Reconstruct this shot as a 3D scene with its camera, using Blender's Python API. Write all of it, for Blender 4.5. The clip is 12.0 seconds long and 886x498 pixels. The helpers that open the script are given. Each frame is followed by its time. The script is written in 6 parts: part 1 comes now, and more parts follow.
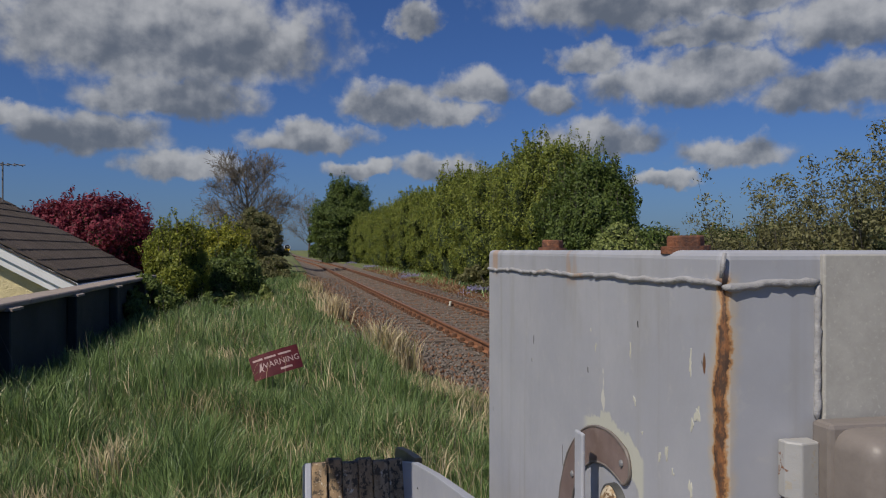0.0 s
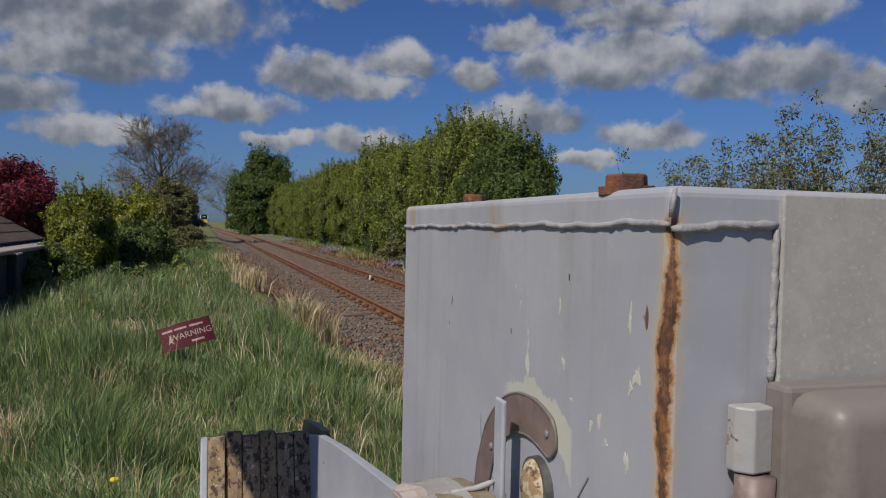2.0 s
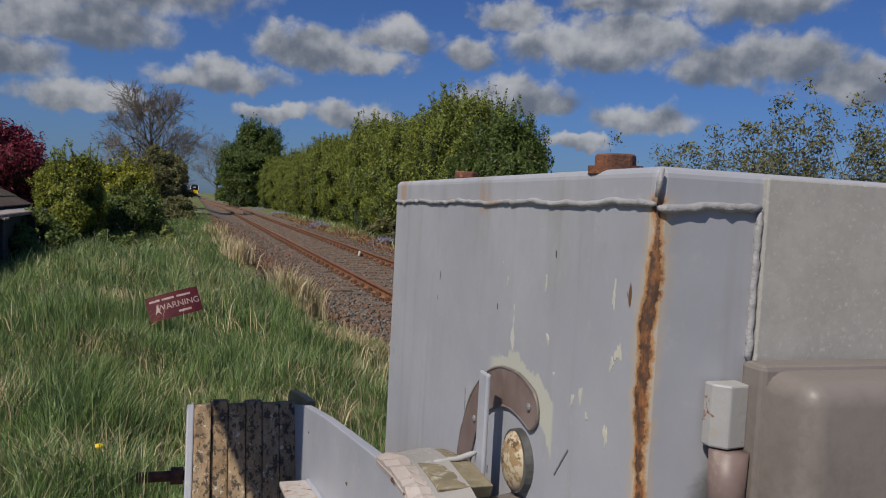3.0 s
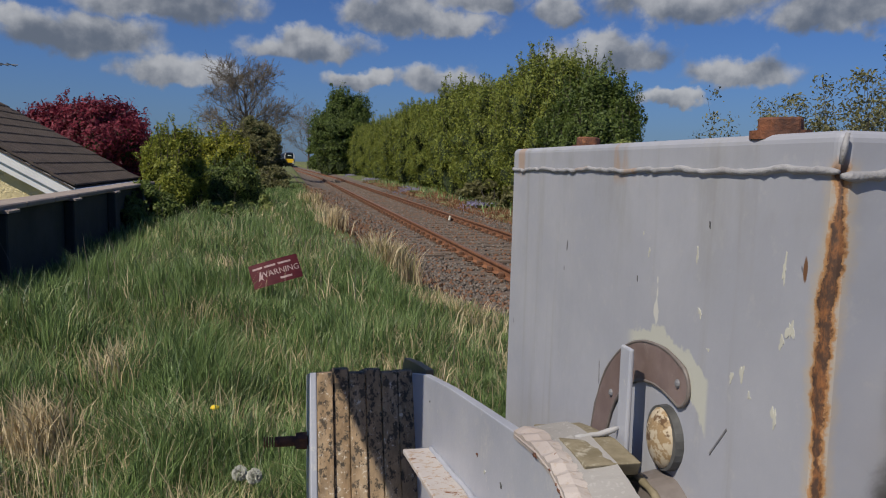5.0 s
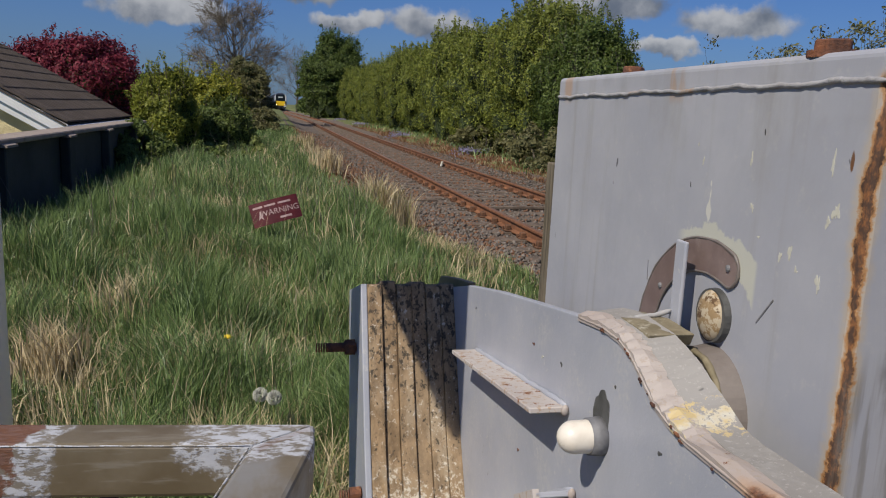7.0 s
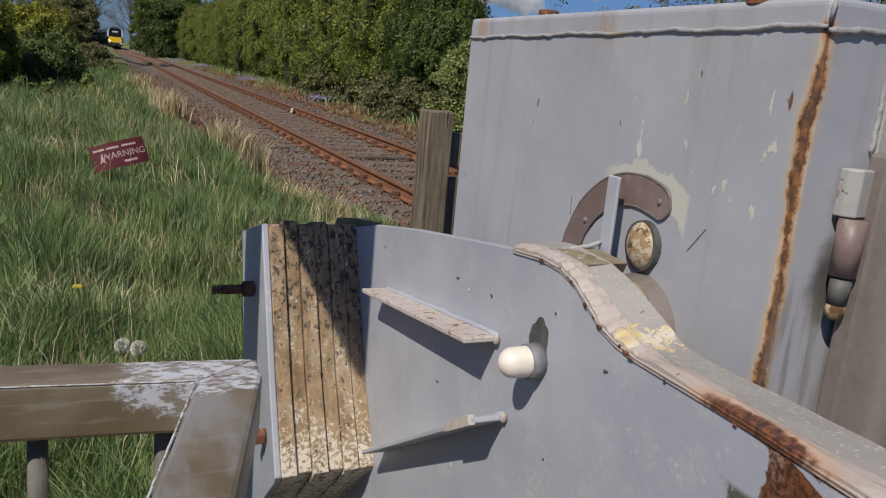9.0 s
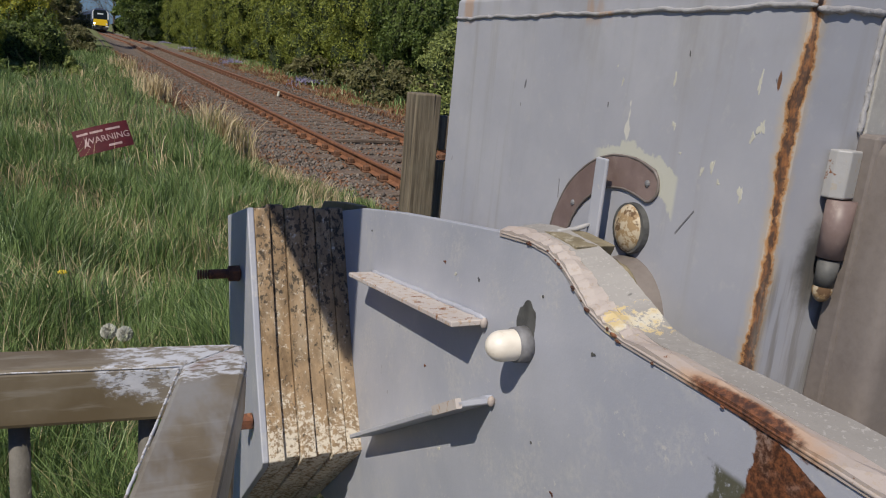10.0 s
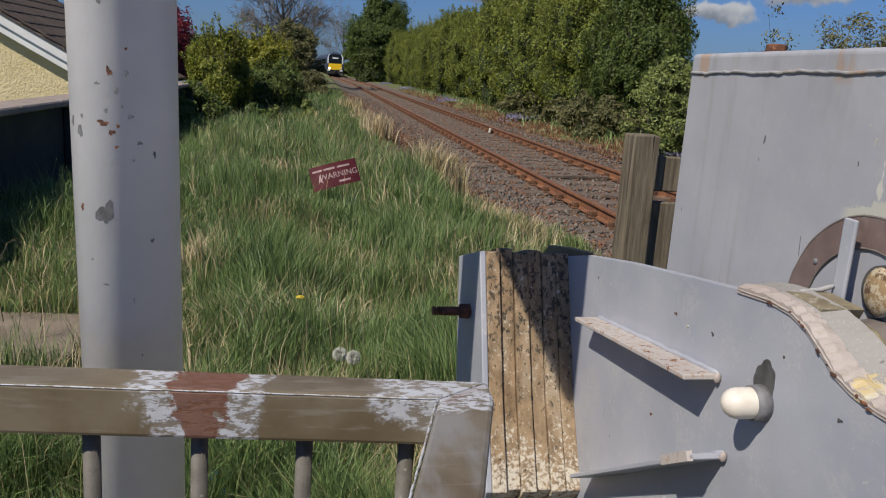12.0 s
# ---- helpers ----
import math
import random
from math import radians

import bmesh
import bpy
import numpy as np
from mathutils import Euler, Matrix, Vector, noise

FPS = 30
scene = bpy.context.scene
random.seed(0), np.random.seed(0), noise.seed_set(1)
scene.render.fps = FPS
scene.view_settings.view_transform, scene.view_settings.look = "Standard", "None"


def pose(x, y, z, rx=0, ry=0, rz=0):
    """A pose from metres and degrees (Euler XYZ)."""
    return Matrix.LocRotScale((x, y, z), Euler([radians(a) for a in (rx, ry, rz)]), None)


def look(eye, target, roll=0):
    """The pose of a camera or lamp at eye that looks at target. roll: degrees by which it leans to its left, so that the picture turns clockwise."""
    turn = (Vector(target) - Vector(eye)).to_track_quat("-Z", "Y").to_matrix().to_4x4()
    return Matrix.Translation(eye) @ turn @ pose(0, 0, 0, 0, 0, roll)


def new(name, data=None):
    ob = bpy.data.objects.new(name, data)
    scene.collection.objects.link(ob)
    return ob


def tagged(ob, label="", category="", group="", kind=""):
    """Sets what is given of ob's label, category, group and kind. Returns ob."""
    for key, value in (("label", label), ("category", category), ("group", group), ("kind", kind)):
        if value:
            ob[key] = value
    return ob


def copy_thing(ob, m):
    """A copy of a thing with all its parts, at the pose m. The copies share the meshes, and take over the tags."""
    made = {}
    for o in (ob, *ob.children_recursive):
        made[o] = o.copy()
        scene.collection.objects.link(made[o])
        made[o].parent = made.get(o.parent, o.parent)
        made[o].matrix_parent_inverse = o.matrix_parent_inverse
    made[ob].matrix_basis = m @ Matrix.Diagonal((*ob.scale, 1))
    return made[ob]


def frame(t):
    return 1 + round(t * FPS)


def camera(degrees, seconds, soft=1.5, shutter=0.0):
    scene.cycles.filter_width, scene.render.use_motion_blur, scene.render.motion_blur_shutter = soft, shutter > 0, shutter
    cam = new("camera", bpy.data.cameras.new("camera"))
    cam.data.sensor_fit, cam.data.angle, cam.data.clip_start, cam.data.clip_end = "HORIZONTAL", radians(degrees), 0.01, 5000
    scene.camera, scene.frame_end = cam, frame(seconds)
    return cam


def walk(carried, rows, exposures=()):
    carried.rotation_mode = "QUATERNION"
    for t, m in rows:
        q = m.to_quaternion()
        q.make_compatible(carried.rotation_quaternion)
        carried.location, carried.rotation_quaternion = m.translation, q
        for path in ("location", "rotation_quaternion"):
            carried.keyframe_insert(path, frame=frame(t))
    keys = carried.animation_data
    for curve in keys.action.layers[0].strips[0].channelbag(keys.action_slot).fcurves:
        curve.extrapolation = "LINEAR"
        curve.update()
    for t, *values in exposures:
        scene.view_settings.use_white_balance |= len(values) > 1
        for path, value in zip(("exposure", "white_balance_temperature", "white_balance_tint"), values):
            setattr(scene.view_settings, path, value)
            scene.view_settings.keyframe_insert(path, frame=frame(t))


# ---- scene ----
cam = camera(60.1, 12.0, 1.1)
PATH = [
    (0, (0.092, 0.368, 1.463), (0.49, 2.328, 1.466), 0.0),
    (0.5, (0.083, 0.4, 1.458), (0.486, 2.359, 1.456), -0.1),
    (1, (0.138, 0.436, 1.455), (0.796, 2.324, 1.484), -1.4),
    (1.5, (0.135, 0.442, 1.449), (0.763, 2.34, 1.455), -0.7),
    (2, (0.119, 0.446, 1.439), (0.716, 2.354, 1.379), 1.2),
    (2.5, (0.113, 0.445, 1.436), (0.706, 2.353, 1.35), 2.1),
    (3, (0.117, 0.439, 1.436), (0.741, 2.336, 1.321), 3.0),
    (3.5, (0.093, 0.456, 1.447), (0.702, 2.356, 1.305), 2.7),
    (3.7, (0.082, 0.46, 1.446), (0.596, 2.387, 1.291), 2.0),
    (5.5, (0.085, 0.46, 1.438), (0.484, 2.405, 1.195), 1.5),
    (6, (0.077, 0.461, 1.434), (0.471, 2.404, 1.172), 1.5),
    (6.5, (0.051, 0.429, 1.425), (0.424, 2.378, 1.176), 1.4),
    (6.7, (0.025, 0.378, 1.416), (0.423, 2.312, 1.094), 2.0),
    (8.3, (-0.127, 0.399, 1.404), (0.433, 2.276, 1.0), 3.4),
    (8.5, (-0.117, 0.402, 1.401), (0.558, 2.231, 0.957), 4.1),
    (9, (-0.101, 0.396, 1.39), (0.704, 2.17, 0.937), 5.2),
    (9.5, (-0.103, 0.396, 1.387), (0.721, 2.153, 0.906), 5.3),
    (10, (-0.097, 0.401, 1.388), (0.735, 2.152, 0.897), 5.2),
    (10.5, (-0.12, 0.431, 1.386), (0.422, 2.282, 0.857), 5.0),
    (11, (-0.14, 0.431, 1.392), (0.286, 2.322, 0.898), 3.8),
    (11.5, (-0.165, 0.424, 1.395), (0.206, 2.328, 0.908), 2.9),
    (12, (-0.147, 0.364, 1.415), (0.181, 2.286, 0.97), 3.5),
]
walk(cam, [(t, look(eye, target, roll)) for t, eye, target, roll in PATH],
     exposures=[(0.0, -0.04), (3.0, 0.02), (6.5, 0.09), (9.0, 0.10), (12.0, 0.16)])

# ---- world, sun, exposure ----
SUN_DIR = Vector((-0.77, -0.59, 1.10)).normalized()
sun_data = bpy.data.lights.new("sun", "SUN")
sun_data.energy, sun_data.angle, sun_data.color = 4.3, radians(0.55), (1.0, 0.92, 0.80)
sun = new("sun", sun_data)
sun.matrix_world = look(SUN_DIR * 60, (0, 0, 0))

# cumulus clouds: azimuth to the right of the track, elevation, half width, half height (degrees)
CLOUDS = [
    (-8.5, 14.4, 12.0, 4.4), (-8.0, 10.6, 6.5, 1.9), (-13.4, 7.9, 4.9, 1.7), (1.4, 8.1, 4.3, 1.3), (-7.2, 5.9, 4.2, 1.4), (5.4, 6.0, 2.5, 0.75),
    (9.4, 16.4, 1.9, 1.35), (14.0, 11.7, 3.0, 1.6), (7.5, 10.7, 3.6, 1.8), (10.8, 9.9, 4.2, 1.2), (19.6, 10.8, 1.9, 1.4), (22.5, 13.9, 2.6, 1.2),
    (28.2, 11.5, 6.4, 2.2), (31.5, 12.3, 4.2, 1.9), (23.0, 8.0, 4.3, 1.5), (31.8, 6.7, 3.7, 1.3), (37.2, 10.4, 4.0, 1.8), (41.0, 10.7, 4.2, 2.2),
    (27.8, 4.9, 2.4, 0.7), (28.0, 17.2, 12.0, 2.4), (39.5, 14.7, 5.0, 2.0), (31.0, 14.7, 4.2, 1.2), (11.5, 6.0, 3.6, 1.2), (-18.8, 8.7, 1.6, 1.0),
    (-30.0, 14.0, 8.0, 3.5), (58.0, 13.0, 9.0, 3.5), (47.0, 9.0, 5.0, 1.6),
]
world = bpy.data.worlds.new("sky")
scene.world = world
world.use_nodes = True


class Nodes:
    """Short-hand for wiring nodes."""
    def __init__(self, tree):
        self.tree = tree

    def add(self, kind, **settings):
        n = self.tree.nodes.new(kind)
        if "operation" in settings:
            n.operation = settings["operation"]
        if "use_clamp" in settings:
            n.use_clamp = settings["use_clamp"]
        if "data_type" in settings:
            n.data_type = settings["data_type"]
        if "interpolation_type" in settings:
            n.interpolation_type = settings["interpolation_type"]
        if "sky_type" in settings:
            n.sky_type, n.sun_disc = settings["sky_type"], settings["sun_disc"]
        return n

    def link(self, a, b):
        self.tree.links.new(a, b)

    def put(self, socket, value):
        if isinstance(value, bpy.types.NodeSocket):
            self.link(value, socket)
        else:
            socket.default_value = value

    def math(self, op, a, b=0.0, c=0.0, clamp=False):
        n = self.add("ShaderNodeMath", operation=op, use_clamp=clamp)
        for s, v in zip(n.inputs, (a, b, c)):
            self.put(s, v)
        return n.outputs[0]

    def vec(self, op, a, b=(0, 0, 0)):
        n = self.add("ShaderNodeVectorMath", operation=op)
        self.put(n.inputs[0], a)
        self.put(n.inputs[1], b)
        return n.outputs["Value"] if op in ("LENGTH", "DOT_PRODUCT", "DISTANCE") else n.outputs[0]

    def noise(self, vector, scale, detail=4.0, rough=0.55, out="Fac"):
        n = self.add("ShaderNodeTexNoise")
        self.put(n.inputs["Vector"], vector)
        n.inputs["Scale"].default_value, n.inputs["Detail"].default_value, n.inputs["Roughness"].default_value = scale, detail, rough
        return n.outputs[out]

    def mix(self, fac, a, b):
        n = self.add("ShaderNodeMix", data_type="RGBA")
        self.put(n.inputs[0], fac)
        for s, v in ((n.inputs[6], a), (n.inputs[7], b)):
            self.put(s, (*v, 1.0) if isinstance(v, tuple) and len(v) == 3 else v)
        return n.outputs[2]

    def step(self, x, lo, hi):
        n = self.add("ShaderNodeMapRange", interpolation_type="SMOOTHSTEP")
        self.put(n.inputs[0], x)
        n.inputs[1].default_value, n.inputs[2].default_value = lo, hi
        return n.outputs[0]


def build_sky():
    world.node_tree.nodes.clear()
    g = Nodes(world.node_tree)
    sky = g.add("ShaderNodeTexSky", sky_type="NISHITA", sun_disc=False)
    sky.sun_elevation, sky.sun_rotation = math.asin(SUN_DIR.z), math.atan2(SUN_DIR.x, SUN_DIR.y)
    sky.air_density, sky.dust_density, sky.ozone_density = 1.0, 0.6, 2.5
    way = g.add("ShaderNodeTexCoord").outputs["Generated"]
    sep = g.add("ShaderNodeSeparateXYZ")
    g.link(way, sep.inputs[0])
    azi = g.math("MULTIPLY", g.math("ARCTAN2", sep.outputs[0], sep.outputs[1]), 180 / math.pi)
    ele = g.math("MULTIPLY", g.math("ARCSINE", sep.outputs[2]), 180 / math.pi)
    at = g.add("ShaderNodeCombineXYZ")
    g.link(azi, at.inputs[0])
    g.link(g.math("MULTIPLY", ele, 1.0), at.inputs[1])
    flat = at.outputs[0]
    warp = g.noise(flat, 0.36, 7.0, 0.58, "Color")
    soft = g.vec("ADD", flat, g.vec("MULTIPLY", g.vec("SUBTRACT", warp, (0.5, 0.5, 0.5)), (4.0, 3.0, 0.0)))
    total, weight, height = None, None, None
    for a, e, w, h in CLOUDS:
        local = g.vec("MULTIPLY", g.vec("SUBTRACT", soft, (a, e, 0)), (1 / w, 1 / h, 0))
        lsep = g.add("ShaderNodeSeparateXYZ")
        g.link(local, lsep.inputs[0])
        # flatter below than above
        rise = g.math("MINIMUM", lsep.outputs[1], g.math("MULTIPLY", lsep.outputs[1], 1.5))
        reach = g.math("SQRT", g.math("ADD", g.math("MULTIPLY", lsep.outputs[0], lsep.outputs[0]), g.math("MULTIPLY", rise, rise)))
        dens = g.math("SUBTRACT", 1.18, reach)
        wgt = g.math("MAXIMUM", g.math("ADD", dens, 0.25), 0.0)
        up = g.math("MULTIPLY", wgt, lsep.outputs[1])
        if total is None:
            total, weight, height = dens, wgt, up
        else:
            total, weight, height = g.math("MAXIMUM", total, dens), g.math("ADD", weight, wgt), g.math("ADD", height, up)
    rel = g.math("DIVIDE", height, g.math("ADD", weight, 0.02))
    toward = g.vec("ADD", flat, (-0.45, 0.75, 0.0))
    fine, fine_up = g.noise(flat, 0.50, 6.0, 0.52), g.noise(toward, 0.50, 6.0, 0.52)
    puff, puff_up = g.noise(flat, 0.16, 3.0, 0.5), g.noise(g.vec("ADD", flat, (-1.2, 2.0, 0.0)), 0.16, 3.0, 0.5)
    dens = g.math("ADD", total, g.math("MULTIPLY", g.math("SUBTRACT", fine, 0.5), 1.0))
    mask = g.step(dens, -0.10, 0.46)
    # each billow is brighter on the side that faces up to the sun, the bases are grey
    relief = g.math("ADD", g.math("MULTIPLY", g.math("SUBTRACT", fine, fine_up), 1.5), g.math("MULTIPLY", g.math("SUBTRACT", puff, puff_up), 2.6))
    lit = g.math("ADD", g.math("MULTIPLY", rel, 0.62), relief)
    lit = g.math("ADD", lit, g.math("MULTIPLY", total, -0.22))
    lit = g.step(lit, -0.80, 0.85)
    cloud = g.mix(lit, (1.5, 1.75, 2.2), (5.6, 5.7, 5.95))
    # thin veil low over the horizon
    low = g.math("MULTIPLY", g.step(ele, 9.0, 0.0), 0.25)
    base = g.mix(low, g.vec("MULTIPLY", sky.outputs[0], (0.33, 0.50, 0.86)), (1.4, 2.0, 3.2))
    both = g.mix(g.math("MULTIPLY", mask, 0.93), base, cloud)
    back = g.add("ShaderNodeBackground")
    back.inputs["Strength"].default_value = 0.077
    g.link(both, back.inputs["Color"])
    out = g.add("ShaderNodeOutputWorld")
    g.link(back.outputs[0], out.inputs["Surface"])


build_sky()


# ---- materials ----
def principled(name):
    m = bpy.data.materials.new(name)
    m.use_nodes = True
    g = Nodes(m.node_tree)
    return m, g, m.node_tree.nodes["Principled BSDF"]


def bumped(g, shader, height, strength, distance):
    b = g.add("ShaderNodeBump")
    b.inputs["Strength"].default_value, b.inputs["Distance"].default_value = strength, distance
    g.link(height, b.inputs["Height"])
    g.link(b.outputs[0], shader.inputs["Normal"])


def place(g):
    return g.add("ShaderNodeNewGeometry").outputs["Position"]


def local(g):
    return g.add("ShaderNodeTexCoord").outputs["Object"]


def surface(name, c1, c2, scale=8.0, rough=0.7, bump=0.3, dist=0.004, metal=0.0, stain=None, stain_scale=3.0, stain_lo=0.55, stain_hi=0.7, fine=60.0, moving=False):
    """Two tones in large patches, fine grain, and stains of a third tone."""
    m, g, s = principled(name)
    p = local(g) if moving else place(g)
    big, small = g.noise(p, scale, 5.0, 0.6), g.noise(p, fine, 4.0, 0.65)
    fac = g.step(g.math("ADD", g.math("MULTIPLY", big, 0.7), g.math("MULTIPLY", small, 0.3)), 0.35, 0.65)
    col = g.mix(fac, c1, c2)
    if stain:
        col = g.mix(g.step(g.noise(p, stain_scale, 7.0, 0.68), stain_lo, stain_hi), col, stain)
    g.link(col, s.inputs["Base Color"])
    s.inputs["Metallic"].default_value = metal
    g.link(g.math("ADD", g.math("MULTIPLY", small, 0.25), rough - 0.12), s.inputs["Roughness"])
    bumped(g, s, g.math("ADD", g.math("MULTIPLY", big, 0.5), small), bump, dist)
    return m


def foliage(name, dark, light, third=None, share=0.8, rough=0.55, gloss=0.3):
    """Leaves or blades, each of its own tone, a little translucent."""
    m, g, s = principled(name)
    geo = g.add("ShaderNodeNewGeometry")
    rnd = geo.outputs["Random Per Island"]
    col = g.mix(rnd, dark, light)
    patch = g.noise(geo.outputs["Position"], 0.9, 4.0, 0.6)
    col = g.mix(g.math("MULTIPLY", g.step(patch, 0.42, 0.62), 0.45), col, tuple(0.6 * a + 0.4 * b for a, b in zip(light, dark)))
    if third:
        pick = g.math("FRACT", g.math("MULTIPLY", rnd, 17.31))
        near = g.math("MULTIPLY", g.math("SUBTRACT", g.noise(geo.outputs["Position"], 0.6, 3.0, 0.6), 0.5), 0.9)
        col = g.mix(g.step(g.math("ADD", pick, near), share, share + 0.12), col, third)
    g.link(col, s.inputs["Base Color"])
    s.inputs["Roughness"].default_value = rough
    s.inputs["Specular IOR Level"].default_value = gloss
    tl = g.add("ShaderNodeBsdfTranslucent")
    g.link(col, tl.inputs["Color"])
    mx = g.add("ShaderNodeMixShader")
    mx.inputs[0].default_value = 0.28
    g.link(s.outputs[0], mx.inputs[1])
    g.link(tl.outputs[0], mx.inputs[2])
    g.link(mx.outputs[0], m.node_tree.nodes["Material Output"].inputs["Surface"])
    return m


def cabinet_paint():
    """Pale grey paint, chalky, with scratches, dirt runs and rust at the welded corner."""
    m, g, s = principled("cabinet_paint")
    p = place(g)
    sep = g.add("ShaderNodeSeparateXYZ")
    g.link(p, sep.inputs[0])
    big, small = g.noise(p, 7.0, 5.0, 0.6), g.noise(p, 120.0, 4.0, 0.65)
    col = g.mix(g.step(big, 0.3, 0.7), (0.330, 0.338, 0.374), (0.392, 0.397, 0.426))
    run = g.noise(g.vec("MULTIPLY", p, (38.0, 38.0, 2.2)), 1.0, 4.0, 0.6)
    col = g.mix(g.math("MULTIPLY", g.step(run, 0.52, 0.75), 0.5), col, (0.27, 0.26, 0.24))
    mott = g.noise(p, 55.0, 5.0, 0.75)
    col = g.mix(g.math("MULTIPLY", g.step(mott, 0.55, 0.72), 0.35), col, (0.45, 0.44, 0.42))
    # pale chips and dark scratches
    chip = g.noise(g.vec("MULTIPLY", p, (30.0, 34.0, 17.0)), 1.0, 3.0, 0.45)
    col = g.mix(g.math("MULTIPLY", g.step(chip, 0.755, 0.77), 0.8), col, (0.58, 0.57, 0.50))
    scr = g.noise(g.vec("MULTIPLY", p, (26.0, 52.0, 24.0)), 1.0, 2.0, 0.4)
    col = g.mix(g.step(scr, 0.80, 0.81), col, (0.12, 0.12, 0.13))
    # rust runs down the welded corner
    wob = g.math("MULTIPLY", g.math("SUBTRACT", g.noise(p, 75.0, 6.0, 0.75), 0.5), 0.016)
    wave = g.math("MULTIPLY", g.math("SUBTRACT", g.noise(p, 16.0, 3.0, 0.6), 0.5), 0.012)
    across = g.math("SUBTRACT", g.math("SUBTRACT", sep.outputs[1], 0.793), g.math("SUBTRACT", sep.outputs[0], 0.355))
    drift = g.math("MULTIPLY", g.math("MULTIPLY", g.step(sep.outputs[2], 1.395, 1.372), g.step(sep.outputs[2], 1.255, 1.33)), 0.0032)
    d = g.math("ADD", g.math("ABSOLUTE", g.math("SUBTRACT", across, g.math("ADD", drift, 0.0022))), g.math("ADD", wob, wave))
    under = g.step(sep.outputs[2], 1.452, 1.440)
    halo = g.math("MULTIPLY", g.step(d, 0.015, 0.003), under)
    col = g.mix(g.math("MULTIPLY", halo, 0.7), col, (0.50, 0.38, 0.22))
    fringe = g.math("MULTIPLY", g.step(d, 0.0072, 0.0048), under)
    col = g.mix(g.math("MULTIPLY", fringe, 0.85), col, (0.38, 0.175, 0.05))
    core = g.math("MULTIPLY", g.step(d, 0.0046, 0.0030), under)
    grain = g.noise(g.vec("MULTIPLY", p, (170.0, 170.0, 80.0)), 1.0, 5.0, 0.75)
    col = g.mix(core, col, g.mix(g.step(grain, 0.42, 0.68), (0.060, 0.032, 0.020), (0.26, 0.105, 0.034)))
    # rust bleeding over the lid seam
    seam = g.math("MULTIPLY", g.step(g.noise(g.vec("MULTIPLY", p, (3.0, 13.0, 3.0)), 1.0, 5.0, 0.6), 0.57, 0.64), g.step(sep.outputs[2], 1.425, 1.438))
    col = g.mix(g.math("MULTIPLY", seam, 0.6), col, (0.40, 0.24, 0.12))
    # bare filler round the quadrant window
    ring = g.vec("LENGTH", g.vec("MULTIPLY", g.vec("SUBTRACT", p, (0.36, 0.972, 1.190)), (0.0, 1.0, 1.0)))
    ring = g.math("ADD", ring, g.math("MULTIPLY", g.math("SUBTRACT", g.noise(p, 45.0, 6.0, 0.7), 0.5), 0.030))
    ring = g.math("MULTIPLY", g.math("MULTIPLY", g.step(ring, 0.135, 0.132), g.step(ring, 0.104, 0.108)), g.math("MULTIPLY", g.step(sep.outputs[2], 1.232, 1.250), g.step(sep.outputs[1], 1.035, 1.015)))
    col = g.mix(g.math("MULTIPLY", g.math("MULTIPLY", ring, g.step(sep.outputs[1], 0.900, 0.906)), 0.85), col, (0.50, 0.50, 0.42))
    # grease round the catch and grey runs below it, on the front
    front = g.step(sep.outputs[1], 0.798, 0.794)
    blot = g.vec("LENGTH", g.vec("MULTIPLY", g.vec("SUBTRACT", p, (0.399, 0.79, 1.258)), (52.0, 0.0, 23.0)))
    blot = g.math("ADD", blot, g.math("MULTIPLY", g.math("SUBTRACT", g.noise(p, 60.0, 5.0, 0.65), 0.5), 0.9))
    col = g.mix(g.math("MULTIPLY", g.math("MULTIPLY", g.step(blot, 1.15, 0.35), front), 0.85), col, (0.045, 0.043, 0.037))
    drips = g.math("MULTIPLY", g.step(g.noise(g.vec("MULTIPLY", p, (120.0, 1.0, 9.0)), 1.0, 4.0, 0.6), 0.42, 0.66), g.step(sep.outputs[2], 1.275, 1.235))
    col = g.mix(g.math("MULTIPLY", g.math("MULTIPLY", drips, front), 0.6), col, (0.17, 0.155, 0.135))
    # rust spot beside the corner
    spot = g.vec("LENGTH", g.vec("MULTIPLY", g.vec("SUBTRACT", p, (0.355, 0.8135, 1.391)), (0.0, 520.0, 150.0)))
    spot = g.math("ADD", spot, g.math("MULTIPLY", g.math("SUBTRACT", g.noise(p, 160.0, 4.0, 0.6), 0.5), 0.8))
    col = g.mix(g.step(spot, 1.1, 0.8), col, (0.15, 0.068, 0.028))
    # soft bloom of dirt under the lid
    dirt = g.math("MULTIPLY", g.step(g.noise(g.vec("MULTIPLY", p, (9.0, 9.0, 5.0)), 1.0, 5.0, 0.65), 0.50, 0.72), g.step(sep.outputs[2], 1.30, 1.42))
    col = g.mix(g.math("MULTIPLY", dirt, 0.45), col, (0.24, 0.235, 0.22))
    g.link(col, s.inputs["Base Color"])
    g.link(g.math("ADD", g.math("MULTIPLY", small, 0.2), g.math("ADD", g.math("MULTIPLY", core, 0.3), 0.42)), s.inputs["Roughness"])
    h = g.math("ADD", g.math("MULTIPLY", small, 0.25), g.math("ADD", g.math("MULTIPLY", core, g.math("ADD", grain, 0.4)), g.math("MULTIPLY", big, 0.4)))
    bumped(g, s, h, 0.35, 0.0016)
    return m


